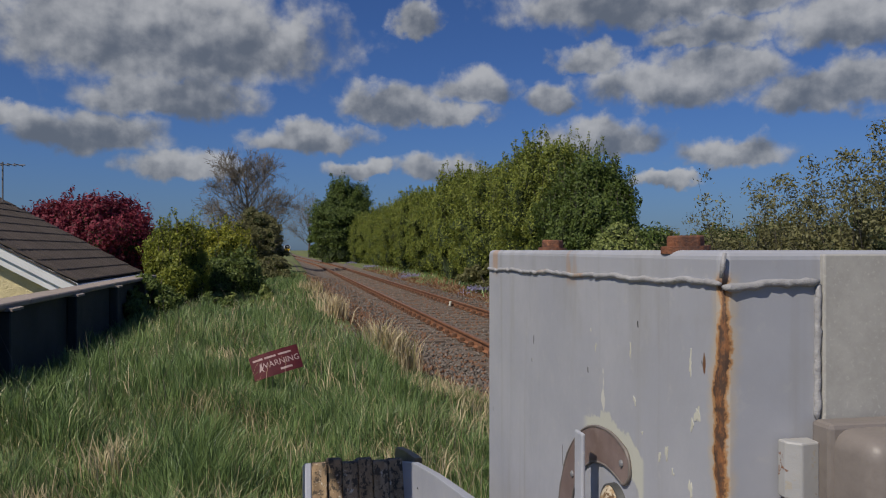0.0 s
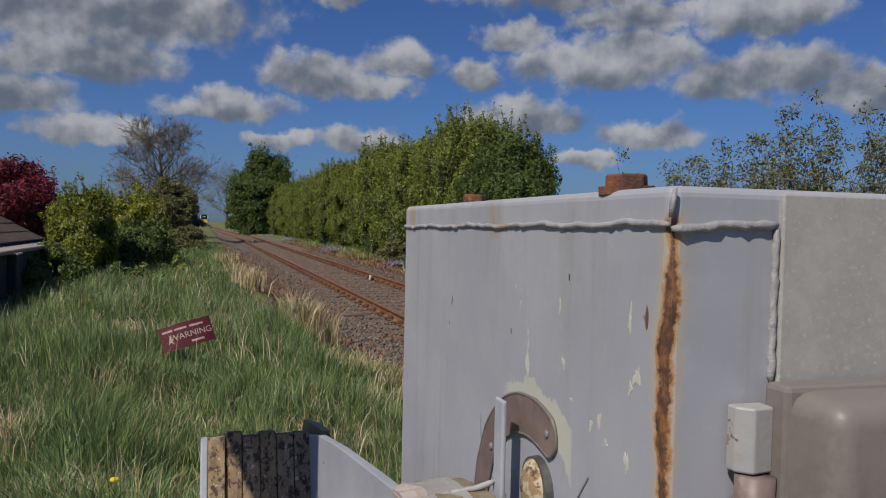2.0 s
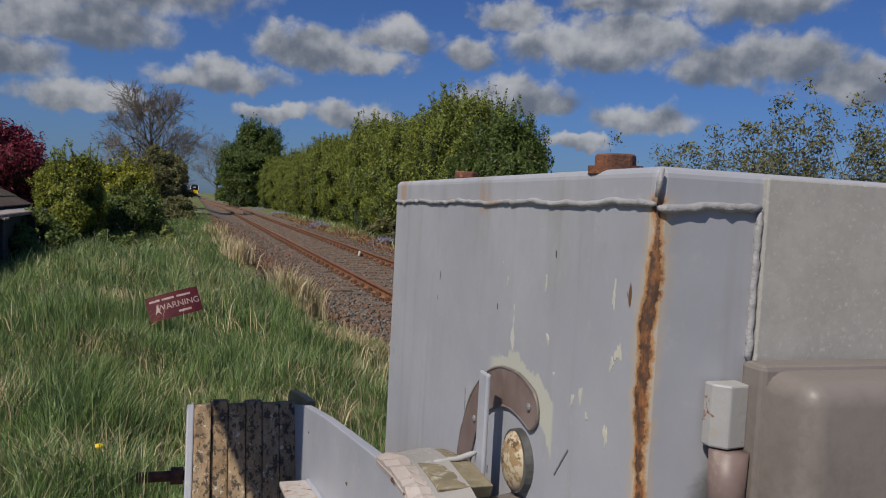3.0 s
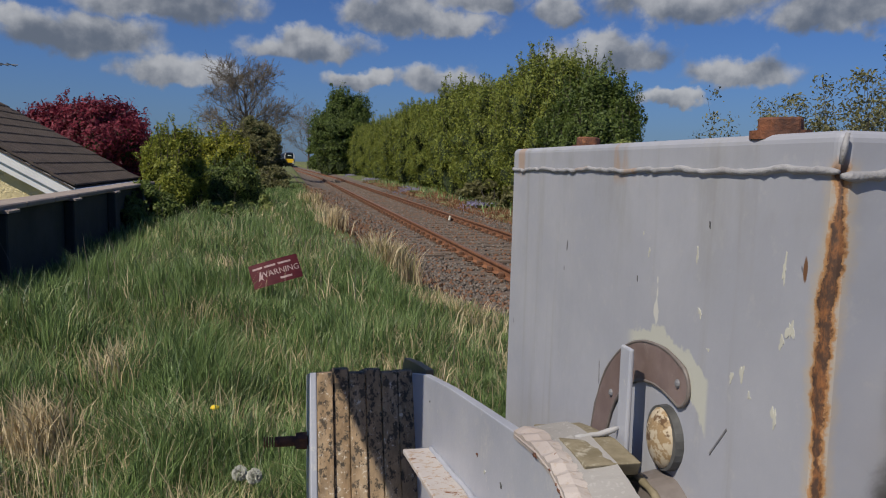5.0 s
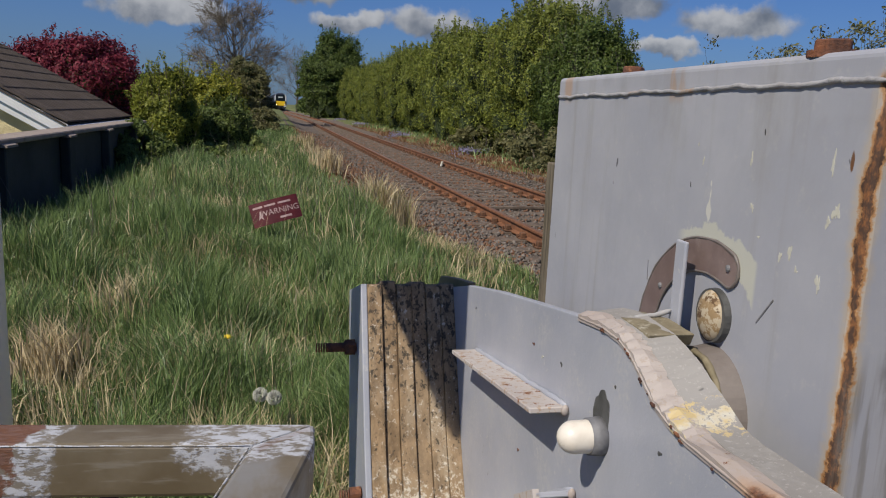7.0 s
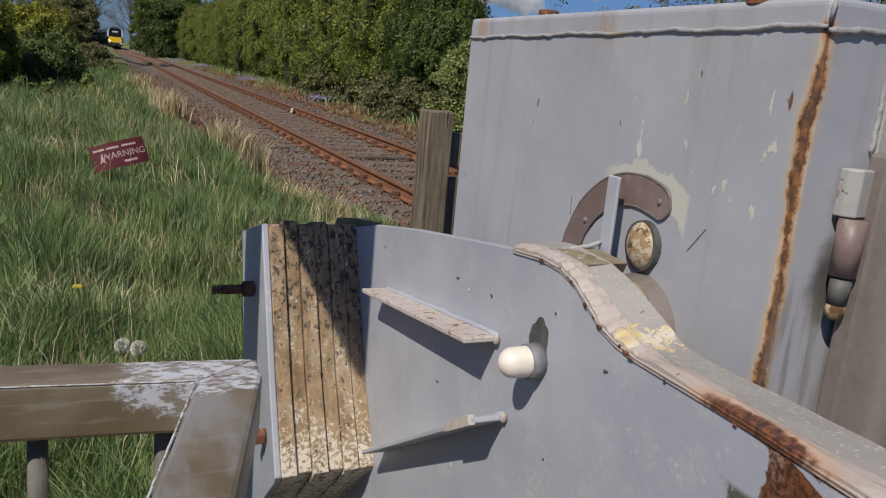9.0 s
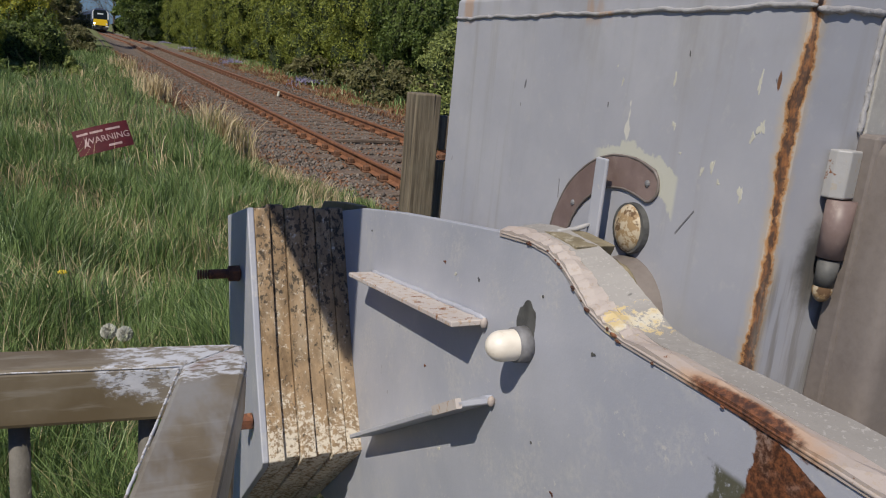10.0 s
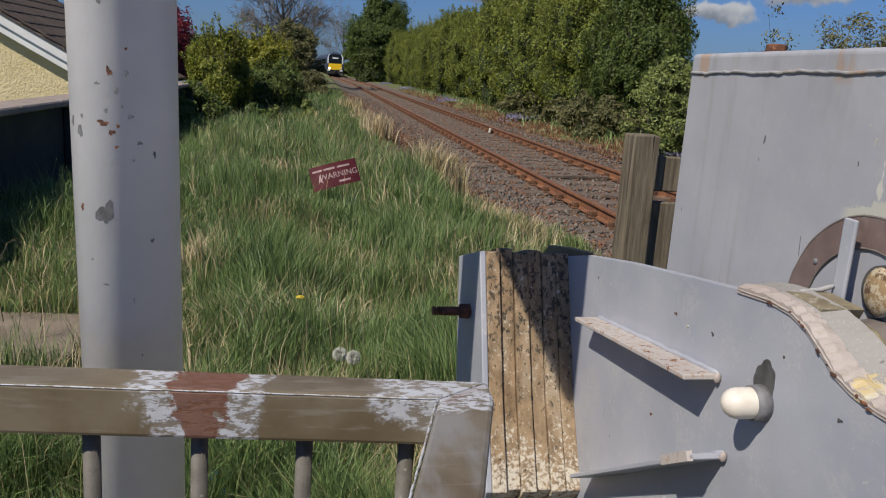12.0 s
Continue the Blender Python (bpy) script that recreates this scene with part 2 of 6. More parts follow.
def boom_marks(g, p, col, flange):
    """Worn places of the boom: a bare brown patch on the plate, rust and peeling yellowed paint on the flange."""
    sep = g.add("ShaderNodeSeparateXYZ")
    g.link(p, sep.inputs[0])
    x, y, z = sep.outputs[0], sep.outputs[1], sep.outputs[2]
    ragged = g.math("SUBTRACT", g.noise(p, 42.0, 6.0, 0.65), 0.5)
    grain = g.noise(p, 190.0, 5.0, 0.75)
    brown = g.mix(g.step(grain, 0.38, 0.66), (0.050, 0.022, 0.014), (0.19, 0.072, 0.032))
    if flange:
        spot = g.vec("LENGTH", g.vec("MULTIPLY", g.vec("SUBTRACT", p, (0.266, 0.712, 1.19)), (105.0, 23.0, 0.0)))
        spot = g.math("ADD", spot, g.math("MULTIPLY", ragged, 1.3))
        col = g.mix(g.math("MULTIPLY", g.step(spot, 1.75, 0.9), 0.6), col, (0.42, 0.24, 0.12))
        col = g.mix(g.step(spot, 1.15, 0.85), col, brown)
        peel = g.math("ADD", g.math("ABSOLUTE", g.math("SUBTRACT", y, 0.848)), g.math("MULTIPLY", ragged, 0.085))
        flake = g.math("MULTIPLY", g.step(peel, 0.012, 0.009), g.step(grain, 0.40, 0.46))
        return g.mix(flake, col, g.mix(g.step(ragged, -0.10, 0.12), (0.52, 0.41, 0.21), (0.52, 0.50, 0.43)))
    below = g.math("SUBTRACT", 1.187, z)
    wob = g.math("MULTIPLY", ragged, 0.022)
    right = g.math("MAXIMUM", g.math("SUBTRACT", 0.692, g.math("MULTIPLY", below, 2.6)), 0.575)
    patch = g.math("MULTIPLY", g.step(g.math("ADD", y, wob), 0.7035, 0.7015), g.math("MULTIPLY", g.step(g.math("SUBTRACT", g.math("ADD", y, wob), right), 0.0, 0.002), g.step(below, 0.0, 0.003)))
    olive = g.math("MULTIPLY", g.step(g.math("ADD", y, g.math("MULTIPLY", wob, 2.4)), 0.735, 0.728), g.step(below, 0.038, 0.044))
    col = g.mix(g.math("MULTIPLY", olive, g.step(grain, 0.32, 0.45)), col, (0.085, 0.085, 0.06))
    col = g.mix(patch, col, brown)
    # rust along the welded edge
    edge = g.math("ADD", below, g.math("MULTIPLY", ragged, 0.020))
    edge = g.math("MULTIPLY", g.step(edge, 0.0045, 0.0015), g.math("MULTIPLY", g.step(y, 0.735, 0.715), g.step(y, 0.60, 0.64)))
    col = g.mix(edge, col, brown)
    # chalky pale bloom
    bloom = g.math("MULTIPLY", g.step(g.noise(p, 16.0, 4.0, 0.6), 0.50, 0.68), g.step(grain, 0.40, 0.62))
    return g.mix(g.math("MULTIPLY", bloom, 0.45), col, (0.50, 0.49, 0.46))


def worn_paint(name, base, base2, under, rust, chip=0.60, rusty=0.62, scale=30.0, rough=0.5, marks=None):
    """Paint that flakes to an undercoat and to rust."""
    m, g, s = principled(name)
    p = place(g)
    big, small = g.noise(p, 5.0, 4.0, 0.6), g.noise(p, 140.0, 4.0, 0.7)
    flake, sore = g.noise(p, scale, 6.0, 0.65), g.noise(p, scale * 0.45, 6.0, 0.7)
    col = g.mix(g.step(big, 0.35, 0.65), base, base2)
    col = g.mix(g.math("MULTIPLY", g.step(flake, chip, chip + 0.03), 0.85), col, under)
    bloom = g.math("MULTIPLY", g.step(g.noise(p, 11.0, 4.0, 0.6), 0.52, 0.70), g.step(small, 0.42, 0.60))
    col = g.mix(g.math("MULTIPLY", bloom, 0.55), col, under)
    mark = g.noise(g.vec("MULTIPLY", p, (40.0, 55.0, 22.0)), 1.0, 2.0, 0.4)
    col = g.mix(g.math("MULTIPLY", g.step(mark, 0.765, 0.785), 0.8), col, (0.10, 0.095, 0.09))
    rst = g.step(sore, rusty, rusty + 0.05)
    col = g.mix(rst, col, g.mix(small, tuple(c * 0.5 for c in rust), rust))
    if marks:
        col = boom_marks(g, p, col, marks == "flange")
    g.link(col, s.inputs["Base Color"])
    g.link(g.math("ADD", g.math("MULTIPLY", rst, 0.3), g.math("ADD", g.math("MULTIPLY", small, 0.15), rough - 0.08)), s.inputs["Roughness"])
    bumped(g, s, g.math("ADD", g.math("MULTIPLY", flake, 0.6), g.math("MULTIPLY", small, 0.5)), 0.4, 0.0012)
    return m


def gate_paint():
    """Olive-brown bare steel with islands of old white paint and red primer about the welds."""
    m, g, s = principled("gate_steel")
    p = place(g)
    sep = g.add("ShaderNodeSeparateXYZ")
    g.link(p, sep.inputs[0])
    big, small = g.noise(p, 9.0, 5.0, 0.6), g.noise(p, 150.0, 5.0, 0.7)
    brush = g.noise(g.vec("MULTIPLY", p, (14.0, 90.0, 120.0)), 1.0, 4.0, 0.6)
    col = g.mix(g.step(big, 0.35, 0.65), (0.115, 0.088, 0.050), (0.175, 0.145, 0.098))
    col = g.mix(g.math("MULTIPLY", g.step(brush, 0.55, 0.70), 0.4), col, (0.27, 0.25, 0.21))
    # scuffed zinc on the return
    zinc = g.math("MULTIPLY", g.step(sep.outputs[1], 0.985, 0.960), g.step(g.noise(g.vec("MULTIPLY", p, (22.0, 7.0, 22.0)), 1.0, 4.0, 0.6), 0.40, 0.62))
    col = g.mix(g.math("MULTIPLY", zinc, 0.8), col, (0.235, 0.232, 0.225))
    wob = g.math("MULTIPLY", g.math("SUBTRACT", g.noise(p, 30.0, 6.0, 0.7), 0.5), 0.10)
    flake = g.step(g.noise(g.vec("MULTIPLY", p, (70.0, 160.0, 160.0)), 1.0, 5.0, 0.7), 0.44, 0.54)
    band = g.math("ABSOLUTE", g.math("ADD", sep.outputs[0], 0.245))
    band = g.math("ADD", band, g.math("MULTIPLY", g.math("SUBTRACT", 1.136, sep.outputs[2]), 0.35))
    band = g.math("ADD", band, wob)
    joint = g.math("ADD", g.vec("LENGTH", g.vec("MULTIPLY", g.vec("SUBTRACT", p, (-0.028, 1.016, 1.140)), (1.0, 1.5, 1.5))), wob)
    white = g.math("MAXIMUM", g.step(band, 0.066, 0.052), g.step(joint, 0.074, 0.060))
    col = g.mix(g.math("MULTIPLY", white, g.math("ADD", g.math("MULTIPLY", flake, 0.75), 0.12)), col, g.mix(small, (0.42, 0.44, 0.49), (0.58, 0.60, 0.64)))
    scar = g.math("ABSOLUTE", g.math("SUBTRACT", g.math("SUBTRACT", sep.outputs[1], 1.019), g.math("MULTIPLY", sep.outputs[0], 0.9)))
    scar = g.math("MULTIPLY", g.step(g.math("ADD", scar, g.math("MULTIPLY", wob, 0.15)), 0.0075, 0.004), g.math("MULTIPLY", g.step(sep.outputs[0], -0.032, -0.026), g.step(sep.outputs[2], 1.125, 1.132)))
    prim = g.math("MAXIMUM", g.step(band, 0.033, 0.026), scar)
    rim = g.math("MULTIPLY", g.step(sep.outputs[0], -0.6, -0.4), prim)
    col = g.mix(g.math("MULTIPLY", rim, 0.92), col, g.mix(small, (0.085, 0.032, 0.016), (0.20, 0.080, 0.038)))
    g.link(col, s.inputs["Base Color"])
    g.link(g.math("ADD", g.math("MULTIPLY", small, 0.2), g.math("ADD", g.math("MULTIPLY", white, 0.2), 0.34)), s.inputs["Roughness"])
    bumped(g, s, g.math("ADD", g.math("MULTIPLY", white, flake), g.math("ADD", g.math("MULTIPLY", small, 0.4), g.math("MULTIPLY", brush, 0.3))), 0.4, 0.001)
    return m


def wood_grain():
    """Weathered post timber with long grain, dark checks and a greenish bloom."""
    m, g, s = principled("weathered_oak")
    p = place(g)
    grain = g.noise(g.vec("MULTIPLY", p, (70.0, 70.0, 5.0)), 1.0, 5.0, 0.6)
    fine = g.noise(g.vec("MULTIPLY", p, (260.0, 260.0, 14.0)), 1.0, 3.0, 0.6)
    big = g.noise(p, 6.0, 4.0, 0.6)
    col = g.mix(g.step(grain, 0.3, 0.7), (0.085, 0.066, 0.042), (0.205, 0.168, 0.115))
    col = g.mix(g.math("MULTIPLY", g.step(big, 0.45, 0.7), 0.5), col, (0.15, 0.145, 0.10))
    check = g.step(g.noise(g.vec("MULTIPLY", p, (48.0, 48.0, 2.2)), 1.0, 3.0, 0.5), 0.66, 0.70)
    col = g.mix(check, col, (0.03, 0.024, 0.018))
    g.link(col, s.inputs["Base Color"])
    s.inputs["Roughness"].default_value = 0.88
    bumped(g, s, g.math("ADD", grain, g.math("SUBTRACT", g.math("MULTIPLY", fine, 0.5), check)), 0.6, 0.004)
    return m


def lichen_iron():
    """Cast weights: brown dirt and pale lichen over dark iron, each weight of its own tone."""
    m, g, s = principled("lichen_iron")
    p = place(g)
    rnd = g.add("ShaderNodeObjectInfo").outputs["Random"]
    shift = g.vec("ADD", p, (0, 0, 0))
    streak = g.noise(g.vec("MULTIPLY", shift, (60.0, 60.0, 7.0)), 1.0, 5.0, 0.65)
    spots, grain = g.noise(shift, 150.0, 6.0, 0.78), g.noise(shift, 260.0, 4.0, 0.7)
    sep = g.add("ShaderNodeSeparateXYZ")
    g.link(p, sep.inputs[0])
    broad = g.noise(g.vec("MULTIPLY", p, (30.0, 12.0, 9.0)), 1.0, 4.0, 0.6)
    col = g.mix(g.step(streak, 0.3, 0.7), (0.15, 0.098, 0.052), (0.35, 0.240, 0.135))
    col = g.mix(g.math("MULTIPLY", rnd, 0.4), col, (0.33, 0.25, 0.165))
    col = g.mix(g.math("MULTIPLY", g.step(broad, 0.48, 0.64), 0.40), col, (0.44, 0.37, 0.27))
    # pale paint left in flakes, most of it low on the toes of the slabs
    left = g.math("ADD", g.math("MULTIPLY", spots, 1.0), g.math("MULTIPLY", g.step(sep.outputs[2], 0.90, 0.80), 0.13))
    left = g.math("ADD", left, g.math("MULTIPLY", g.math("SUBTRACT", broad, 0.5), 0.25))
    col = g.mix(g.math("MULTIPLY", g.step(left, 0.585, 0.630), 0.9), col, (0.60, 0.55, 0.46))
    # dark crusts, thickest high up
    crust = g.noise(g.vec("MULTIPLY", shift, (120.0, 120.0, 70.0)), 1.0, 6.0, 0.75)
    crust = g.math("ADD", crust, g.math("MULTIPLY", g.step(sep.outputs[2], 0.88, 1.12), 0.07))
    col = g.mix(g.math("MULTIPLY", g.step(crust, 0.575, 0.625), 0.9), col, (0.040, 0.034, 0.026))
    g.link(col, s.inputs["Base Color"])
    s.inputs["Roughness"].default_value = 0.88
    bumped(g, s, g.math("ADD", spots, g.math("MULTIPLY", grain, 0.6)), 0.6, 0.0018)
    return m


def ground_material():
    m, g, s = principled("turf_soil")
    p = place(g)
    big, mid, small = g.noise(p, 0.35, 4.0, 0.6), g.noise(p, 3.0, 6.0, 0.7), g.noise(p, 40.0, 4.0, 0.7)
    col = g.mix(g.step(mid, 0.35, 0.65), (0.07, 0.09, 0.025), (0.15, 0.17, 0.055))
    col = g.mix(g.step(g.math("ADD", g.math("MULTIPLY", big, 0.6), g.math("MULTIPLY", small, 0.4)), 0.5, 0.66), col, (0.17, 0.14, 0.07))
    g.link(col, s.inputs["Base Color"])
    s.inputs["Roughness"].default_value = 0.95
    bumped(g, s, g.math("ADD", mid, small), 0.8, 0.03)
    return m


def plain_glass():
    m, g, s = principled("dark_glass")
    s.inputs["Base Color"].default_value = (0.015, 0.02, 0.025, 1)
    s.inputs["Roughness"].default_value = 0.08
    return m


def glow(name, colour, strength):
    m, g, s = principled(name)
    s.inputs["Base Color"].default_value = (*colour, 1)
    s.inputs["Emission Color"].default_value = (*colour, 1)
    s.inputs["Emission Strength"].default_value = strength
    return m


M_CAB = cabinet_paint()
M_FRONT = surface("weathered_grey_paint", (0.31, 0.30, 0.28), (0.39, 0.38, 0.355), 14.0, 0.6, 0.12, 0.0008, stain=(0.45, 0.435, 0.40), stain_scale=320.0, stain_lo=0.54, stain_hi=0.70, fine=200.0)
M_DOORBOX = surface("taupe_grey_paint", (0.135, 0.114, 0.102), (0.190, 0.166, 0.150), 6.0, 0.5, 0.2, 0.001, stain=(0.22, 0.18, 0.15), stain_scale=11.0, stain_lo=0.60, stain_hi=0.78, fine=180.0)
M_WELD = surface("painted_weld", (0.26, 0.255, 0.26), (0.35, 0.345, 0.35), 30.0, 0.6, 0.7, 0.002, stain=(0.30, 0.19, 0.11), stain_scale=14.0, stain_lo=0.54, stain_hi=0.64, fine=220.0)
M_ARM = worn_paint("arm_paint", (0.322, 0.337, 0.385), (0.382, 0.393, 0.435), (0.45, 0.45, 0.44), (0.22, 0.09, 0.035), 0.64, 0.79, 95.0, 0.42, "plate")
M_RIM = worn_paint("flaking_rim_paint", (0.36, 0.305, 0.275), (0.41, 0.365, 0.335), (0.36, 0.30, 0.25), (0.20, 0.075, 0.035), 0.56, 0.640, 190.0, 0.65, "flange")
M_FLANGE = worn_paint("rough_grey_flange_paint", (0.245, 0.232, 0.215), (0.305, 0.292, 0.275), (0.35, 0.335, 0.315), (0.22, 0.10, 0.05), 0.58, 0.72, 260.0, 0.75, "flange")
M_CATCH = worn_paint("chipped_white_paint", (0.30, 0.30, 0.30), (0.36, 0.355, 0.35), (0.33, 0.30, 0.25), (0.24, 0.10, 0.045), 0.60, 0.60, 120.0, 0.55)
M_RIB = worn_paint("rusty_rib_paint", (0.43, 0.385, 0.36), (0.48, 0.44, 0.41), (0.38, 0.27, 0.18), (0.26, 0.105, 0.04), 0.55, 0.585, 120.0, 0.65)
M_RUST = surface("rust", (0.06, 0.03, 0.022), (0.20, 0.075, 0.035), 40.0, 0.85, 0.7, 0.002, stain=(0.30, 0.13, 0.06), stain_scale=60.0, fine=300.0)
M_WEIGHT = lichen_iron()
M_GATE = gate_paint()
M_WHITE_FLAKE = worn_paint("flaked_white_paint", (0.44, 0.45, 0.48), (0.55, 0.56, 0.59), (0.24, 0.21, 0.16), (0.20, 0.07, 0.04), 0.50, 0.80, 130.0, 0.6)
M_BAR = surface("bar_steel", (0.080, 0.074, 0.062), (0.135, 0.125, 0.108), 30.0, 0.7, 0.4, 0.001, stain=(0.30, 0.28, 0.24), stain_scale=70.0, stain_lo=0.6, stain_hi=0.7, fine=260.0)
M_POLE = worn_paint("pole_paint", (0.68, 0.68, 0.69), (0.74, 0.74, 0.75), (0.62, 0.62, 0.63), (0.20, 0.17, 0.16), 0.70, 0.80, 40.0, 0.38)
M_BARE = surface("bare_zinc", (0.13, 0.13, 0.135), (0.20, 0.20, 0.21), 90.0, 0.6, 0.4, 0.001)
M_CHIP = surface("bare_dull_zinc", (0.06, 0.061, 0.064), (0.11, 0.112, 0.118), 120.0, 0.75, 0.5, 0.001)
M_OLIVE = foliage("olive_yellow_leaves", (0.070, 0.105, 0.016), (0.33, 0.345, 0.05))
M_BROWN = surface("brown_plastic", (0.15, 0.105, 0.095), (0.22, 0.165, 0.15), 18.0, 0.5, 0.2, 0.001, stain=(0.30, 0.25, 0.22), stain_scale=30.0)
M_HALO = surface("bare_filler", (0.44, 0.43, 0.36), (0.52, 0.51, 0.43), 40.0, 0.8, 0.4, 0.001)
M_WHITECAP = surface("white_plastic", (0.66, 0.60, 0.51), (0.74, 0.69, 0.60), 30.0, 0.3, 0.1, 0.0005)
M_KNOB = worn_paint("knob_paint", (0.42, 0.34, 0.22), (0.48, 0.41, 0.30), (0.26, 0.165, 0.07), (0.15, 0.085, 0.04), 0.50, 0.55, 110.0, 0.6)
M_GREASE = surface("greasy_dirt", (0.05, 0.05, 0.048), (0.10, 0.10, 0.095), 50.0, 0.6, 0.3, 0.001)
M_OCHRE = surface("ochre_lichen_paint", (0.15, 0.125, 0.075), (0.24, 0.205, 0.135), 30.0, 0.8, 0.4, 0.001, stain=(0.45, 0.42, 0.34), stain_scale=40.0)
M_WOOD = wood_grain()
M_GROUND = ground_material()
M_BALLAST = surface("ballast_bed", (0.080, 0.064, 0.052), (0.17, 0.135, 0.105), 9.0, 0.95, 1.0, 0.03, stain=(0.14, 0.075, 0.045), stain_scale=1.2, fine=38.0)
M_STONE = foliage("ballast_stone", (0.10, 0.085, 0.072), (0.29, 0.25, 0.215), (0.24, 0.13, 0.08), 0.6, 0.9, 0.2)
M_SLEEPER = surface("sleeper_wood", (0.085, 0.062, 0.046), (0.17, 0.130, 0.098), 6.0, 0.9, 0.7, 0.006, stain=(0.12, 0.065, 0.04), stain_scale=2.5, fine=50.0)
M_RAILRUST = surface("rail_rust", (0.14, 0.058, 0.028), (0.26, 0.115, 0.052), 6.0, 0.8, 0.5, 0.003, fine=60.0)
M_CHAIR = surface("dark_chair_rust", (0.075, 0.038, 0.022), (0.16, 0.075, 0.037), 12.0, 0.85, 0.5, 0.003, fine=60.0)
M_RAILHEAD = surface("rail_head", (0.19, 0.10, 0.06), (0.27, 0.155, 0.10), 4.0, 0.5, 0.1, 0.001, metal=0.35)
M_CONCRETE = surface("concrete", (0.15, 0.12, 0.09), (0.25, 0.205, 0.16), 4.0, 0.9, 0.4, 0.006, stain=(0.17, 0.15, 0.12), stain_scale=3.0)
M_ASPHALT = surface("asphalt", (0.045, 0.045, 0.046), (0.07, 0.069, 0.067), 2.0, 0.9, 0.6, 0.006, fine=80.0)
M_WALLDARK = surface("dark_render", (0.030, 0.030, 0.027), (0.055, 0.056, 0.050), 2.0, 0.9, 0.5, 0.006, stain=(0.05, 0.06, 0.035), stain_scale=1.5)
M_COPING = surface("coping", (0.24, 0.195, 0.165), (0.34, 0.285, 0.245), 3.0, 0.85, 0.4, 0.006, stain=(0.16, 0.13, 0.10), stain_scale=3.0)
M_TILE = surface("roof_tile", (0.055, 0.042, 0.034), (0.09, 0.07, 0.058), 2.5, 0.85, 0.4, 0.004, stain=(0.11, 0.09, 0.07), stain_scale=4.0)
M_CREAM = surface("cream_roughcast", (0.66, 0.55, 0.30), (0.74, 0.63, 0.37), 3.0, 0.9, 0.9, 0.02, fine=30.0)
M_WHITE = surface("white_paint", (0.72, 0.72, 0.70), (0.80, 0.80, 0.78), 3.0, 0.5, 0.1, 0.001)
M_RED = surface("faded_red_sign", (0.075, 0.010, 0.012), (0.115, 0.017, 0.018), 12.0, 0.5, 0.2, 0.001, stain=(0.30, 0.20, 0.18), stain_scale=25.0, stain_lo=0.64, stain_hi=0.72)
M_SIGNWHITE = surface("sign_white", (0.40, 0.26, 0.24), (0.55, 0.44, 0.42), 40.0, 0.5, 0.1, 0.001)
M_BARK = surface("bark", (0.06, 0.05, 0.04), (0.12, 0.10, 0.08), 5.0, 0.95, 0.8, 0.02)
M_TWIG = surface("bare_twigs", (0.12, 0.098, 0.075), (0.19, 0.16, 0.125), 1.0, 0.9, 0.3, 0.01)
M_GRASS = foliage("grass_blades", (0.026, 0.062, 0.014), (0.29, 0.40, 0.145), (0.56, 0.48, 0.26), 0.91, 0.42, 0.45)
M_STRAW = foliage("dry_grass", (0.36, 0.275, 0.15), (0.76, 0.64, 0.42), (0.26, 0.27, 0.09), 0.88, 0.7, 0.2)
M_RUSTWEED = foliage("russet_weeds", (0.15, 0.07, 0.038), (0.33, 0.17, 0.095), (0.36, 0.29, 0.17), 0.7, 0.8, 0.2)
M_HEDGE = foliage("hedge_leaves", (0.068, 0.102, 0.016), (0.275, 0.300, 0.055))
M_HEDGE_DARK = foliage("dark_leaves", (0.035, 0.066, 0.014), (0.135, 0.178, 0.038))
M_YELLOW = foliage("yellow_green_leaves", (0.085, 0.12, 0.016), (0.40, 0.38, 0.04))
M_MID = foliage("shrub_leaves", (0.10, 0.145, 0.04), (0.34, 0.375, 0.115))
M_MAPLE = foliage("purple_leaves", (0.06, 0.008, 0.014), (0.30, 0.045, 0.07))
M_IVY = foliage("ivy_leaves", (0.045, 0.075, 0.017), (0.19, 0.24, 0.06))
M_GREYLEAF = foliage("olive_leaves", (0.095, 0.095, 0.04), (0.22, 0.21, 0.09))
# near-black green: the shade among the leaves, put into the core colour
M_CORE = surface("leaf_shade_core", (0.022, 0.034, 0.009), (0.045, 0.062, 0.018), 2.0, 1.0, 0.5, 0.05)
M_BLUEBELL = foliage("bluebell_flowers", (0.22, 0.20, 0.34), (0.36, 0.34, 0.48))
M_SEED = surface("seed_fluff", (0.42, 0.42, 0.36), (0.55, 0.55, 0.48), 60.0, 1.0, 0.5, 0.002)
M_YPETAL = surface("yellow_petals", (0.65, 0.45, 0.02), (0.75, 0.55, 0.04), 60.0, 0.8)
M_BLUE = surface("blue_wrapper", (0.02, 0.22, 0.42), (0.04, 0.35, 0.55), 30.0, 0.35, 0.4, 0.002)
M_TRAINY = surface("train_yellow", (0.75, 0.46, 0.01), (0.80, 0.52, 0.02), 2.0, 0.35, 0.05, 0.001, moving=True)
M_TRAINW = surface("train_white", (0.62, 0.64, 0.66), (0.70, 0.72, 0.74), 2.0, 0.35, 0.05, 0.001, moving=True)
M_TRAINB = surface("train_navy", (0.03, 0.04, 0.07), (0.05, 0.06, 0.10), 2.0, 0.4, 0.05, 0.001, moving=True)
M_TRAING = surface("train_underframe", (0.02, 0.02, 0.02), (0.05, 0.045, 0.04), 4.0, 0.8, 0.2, 0.004, moving=True)
M_GLASS = plain_glass()
M_LAMP = glow("headlamp", (1.0, 0.95, 0.8), 6.0)


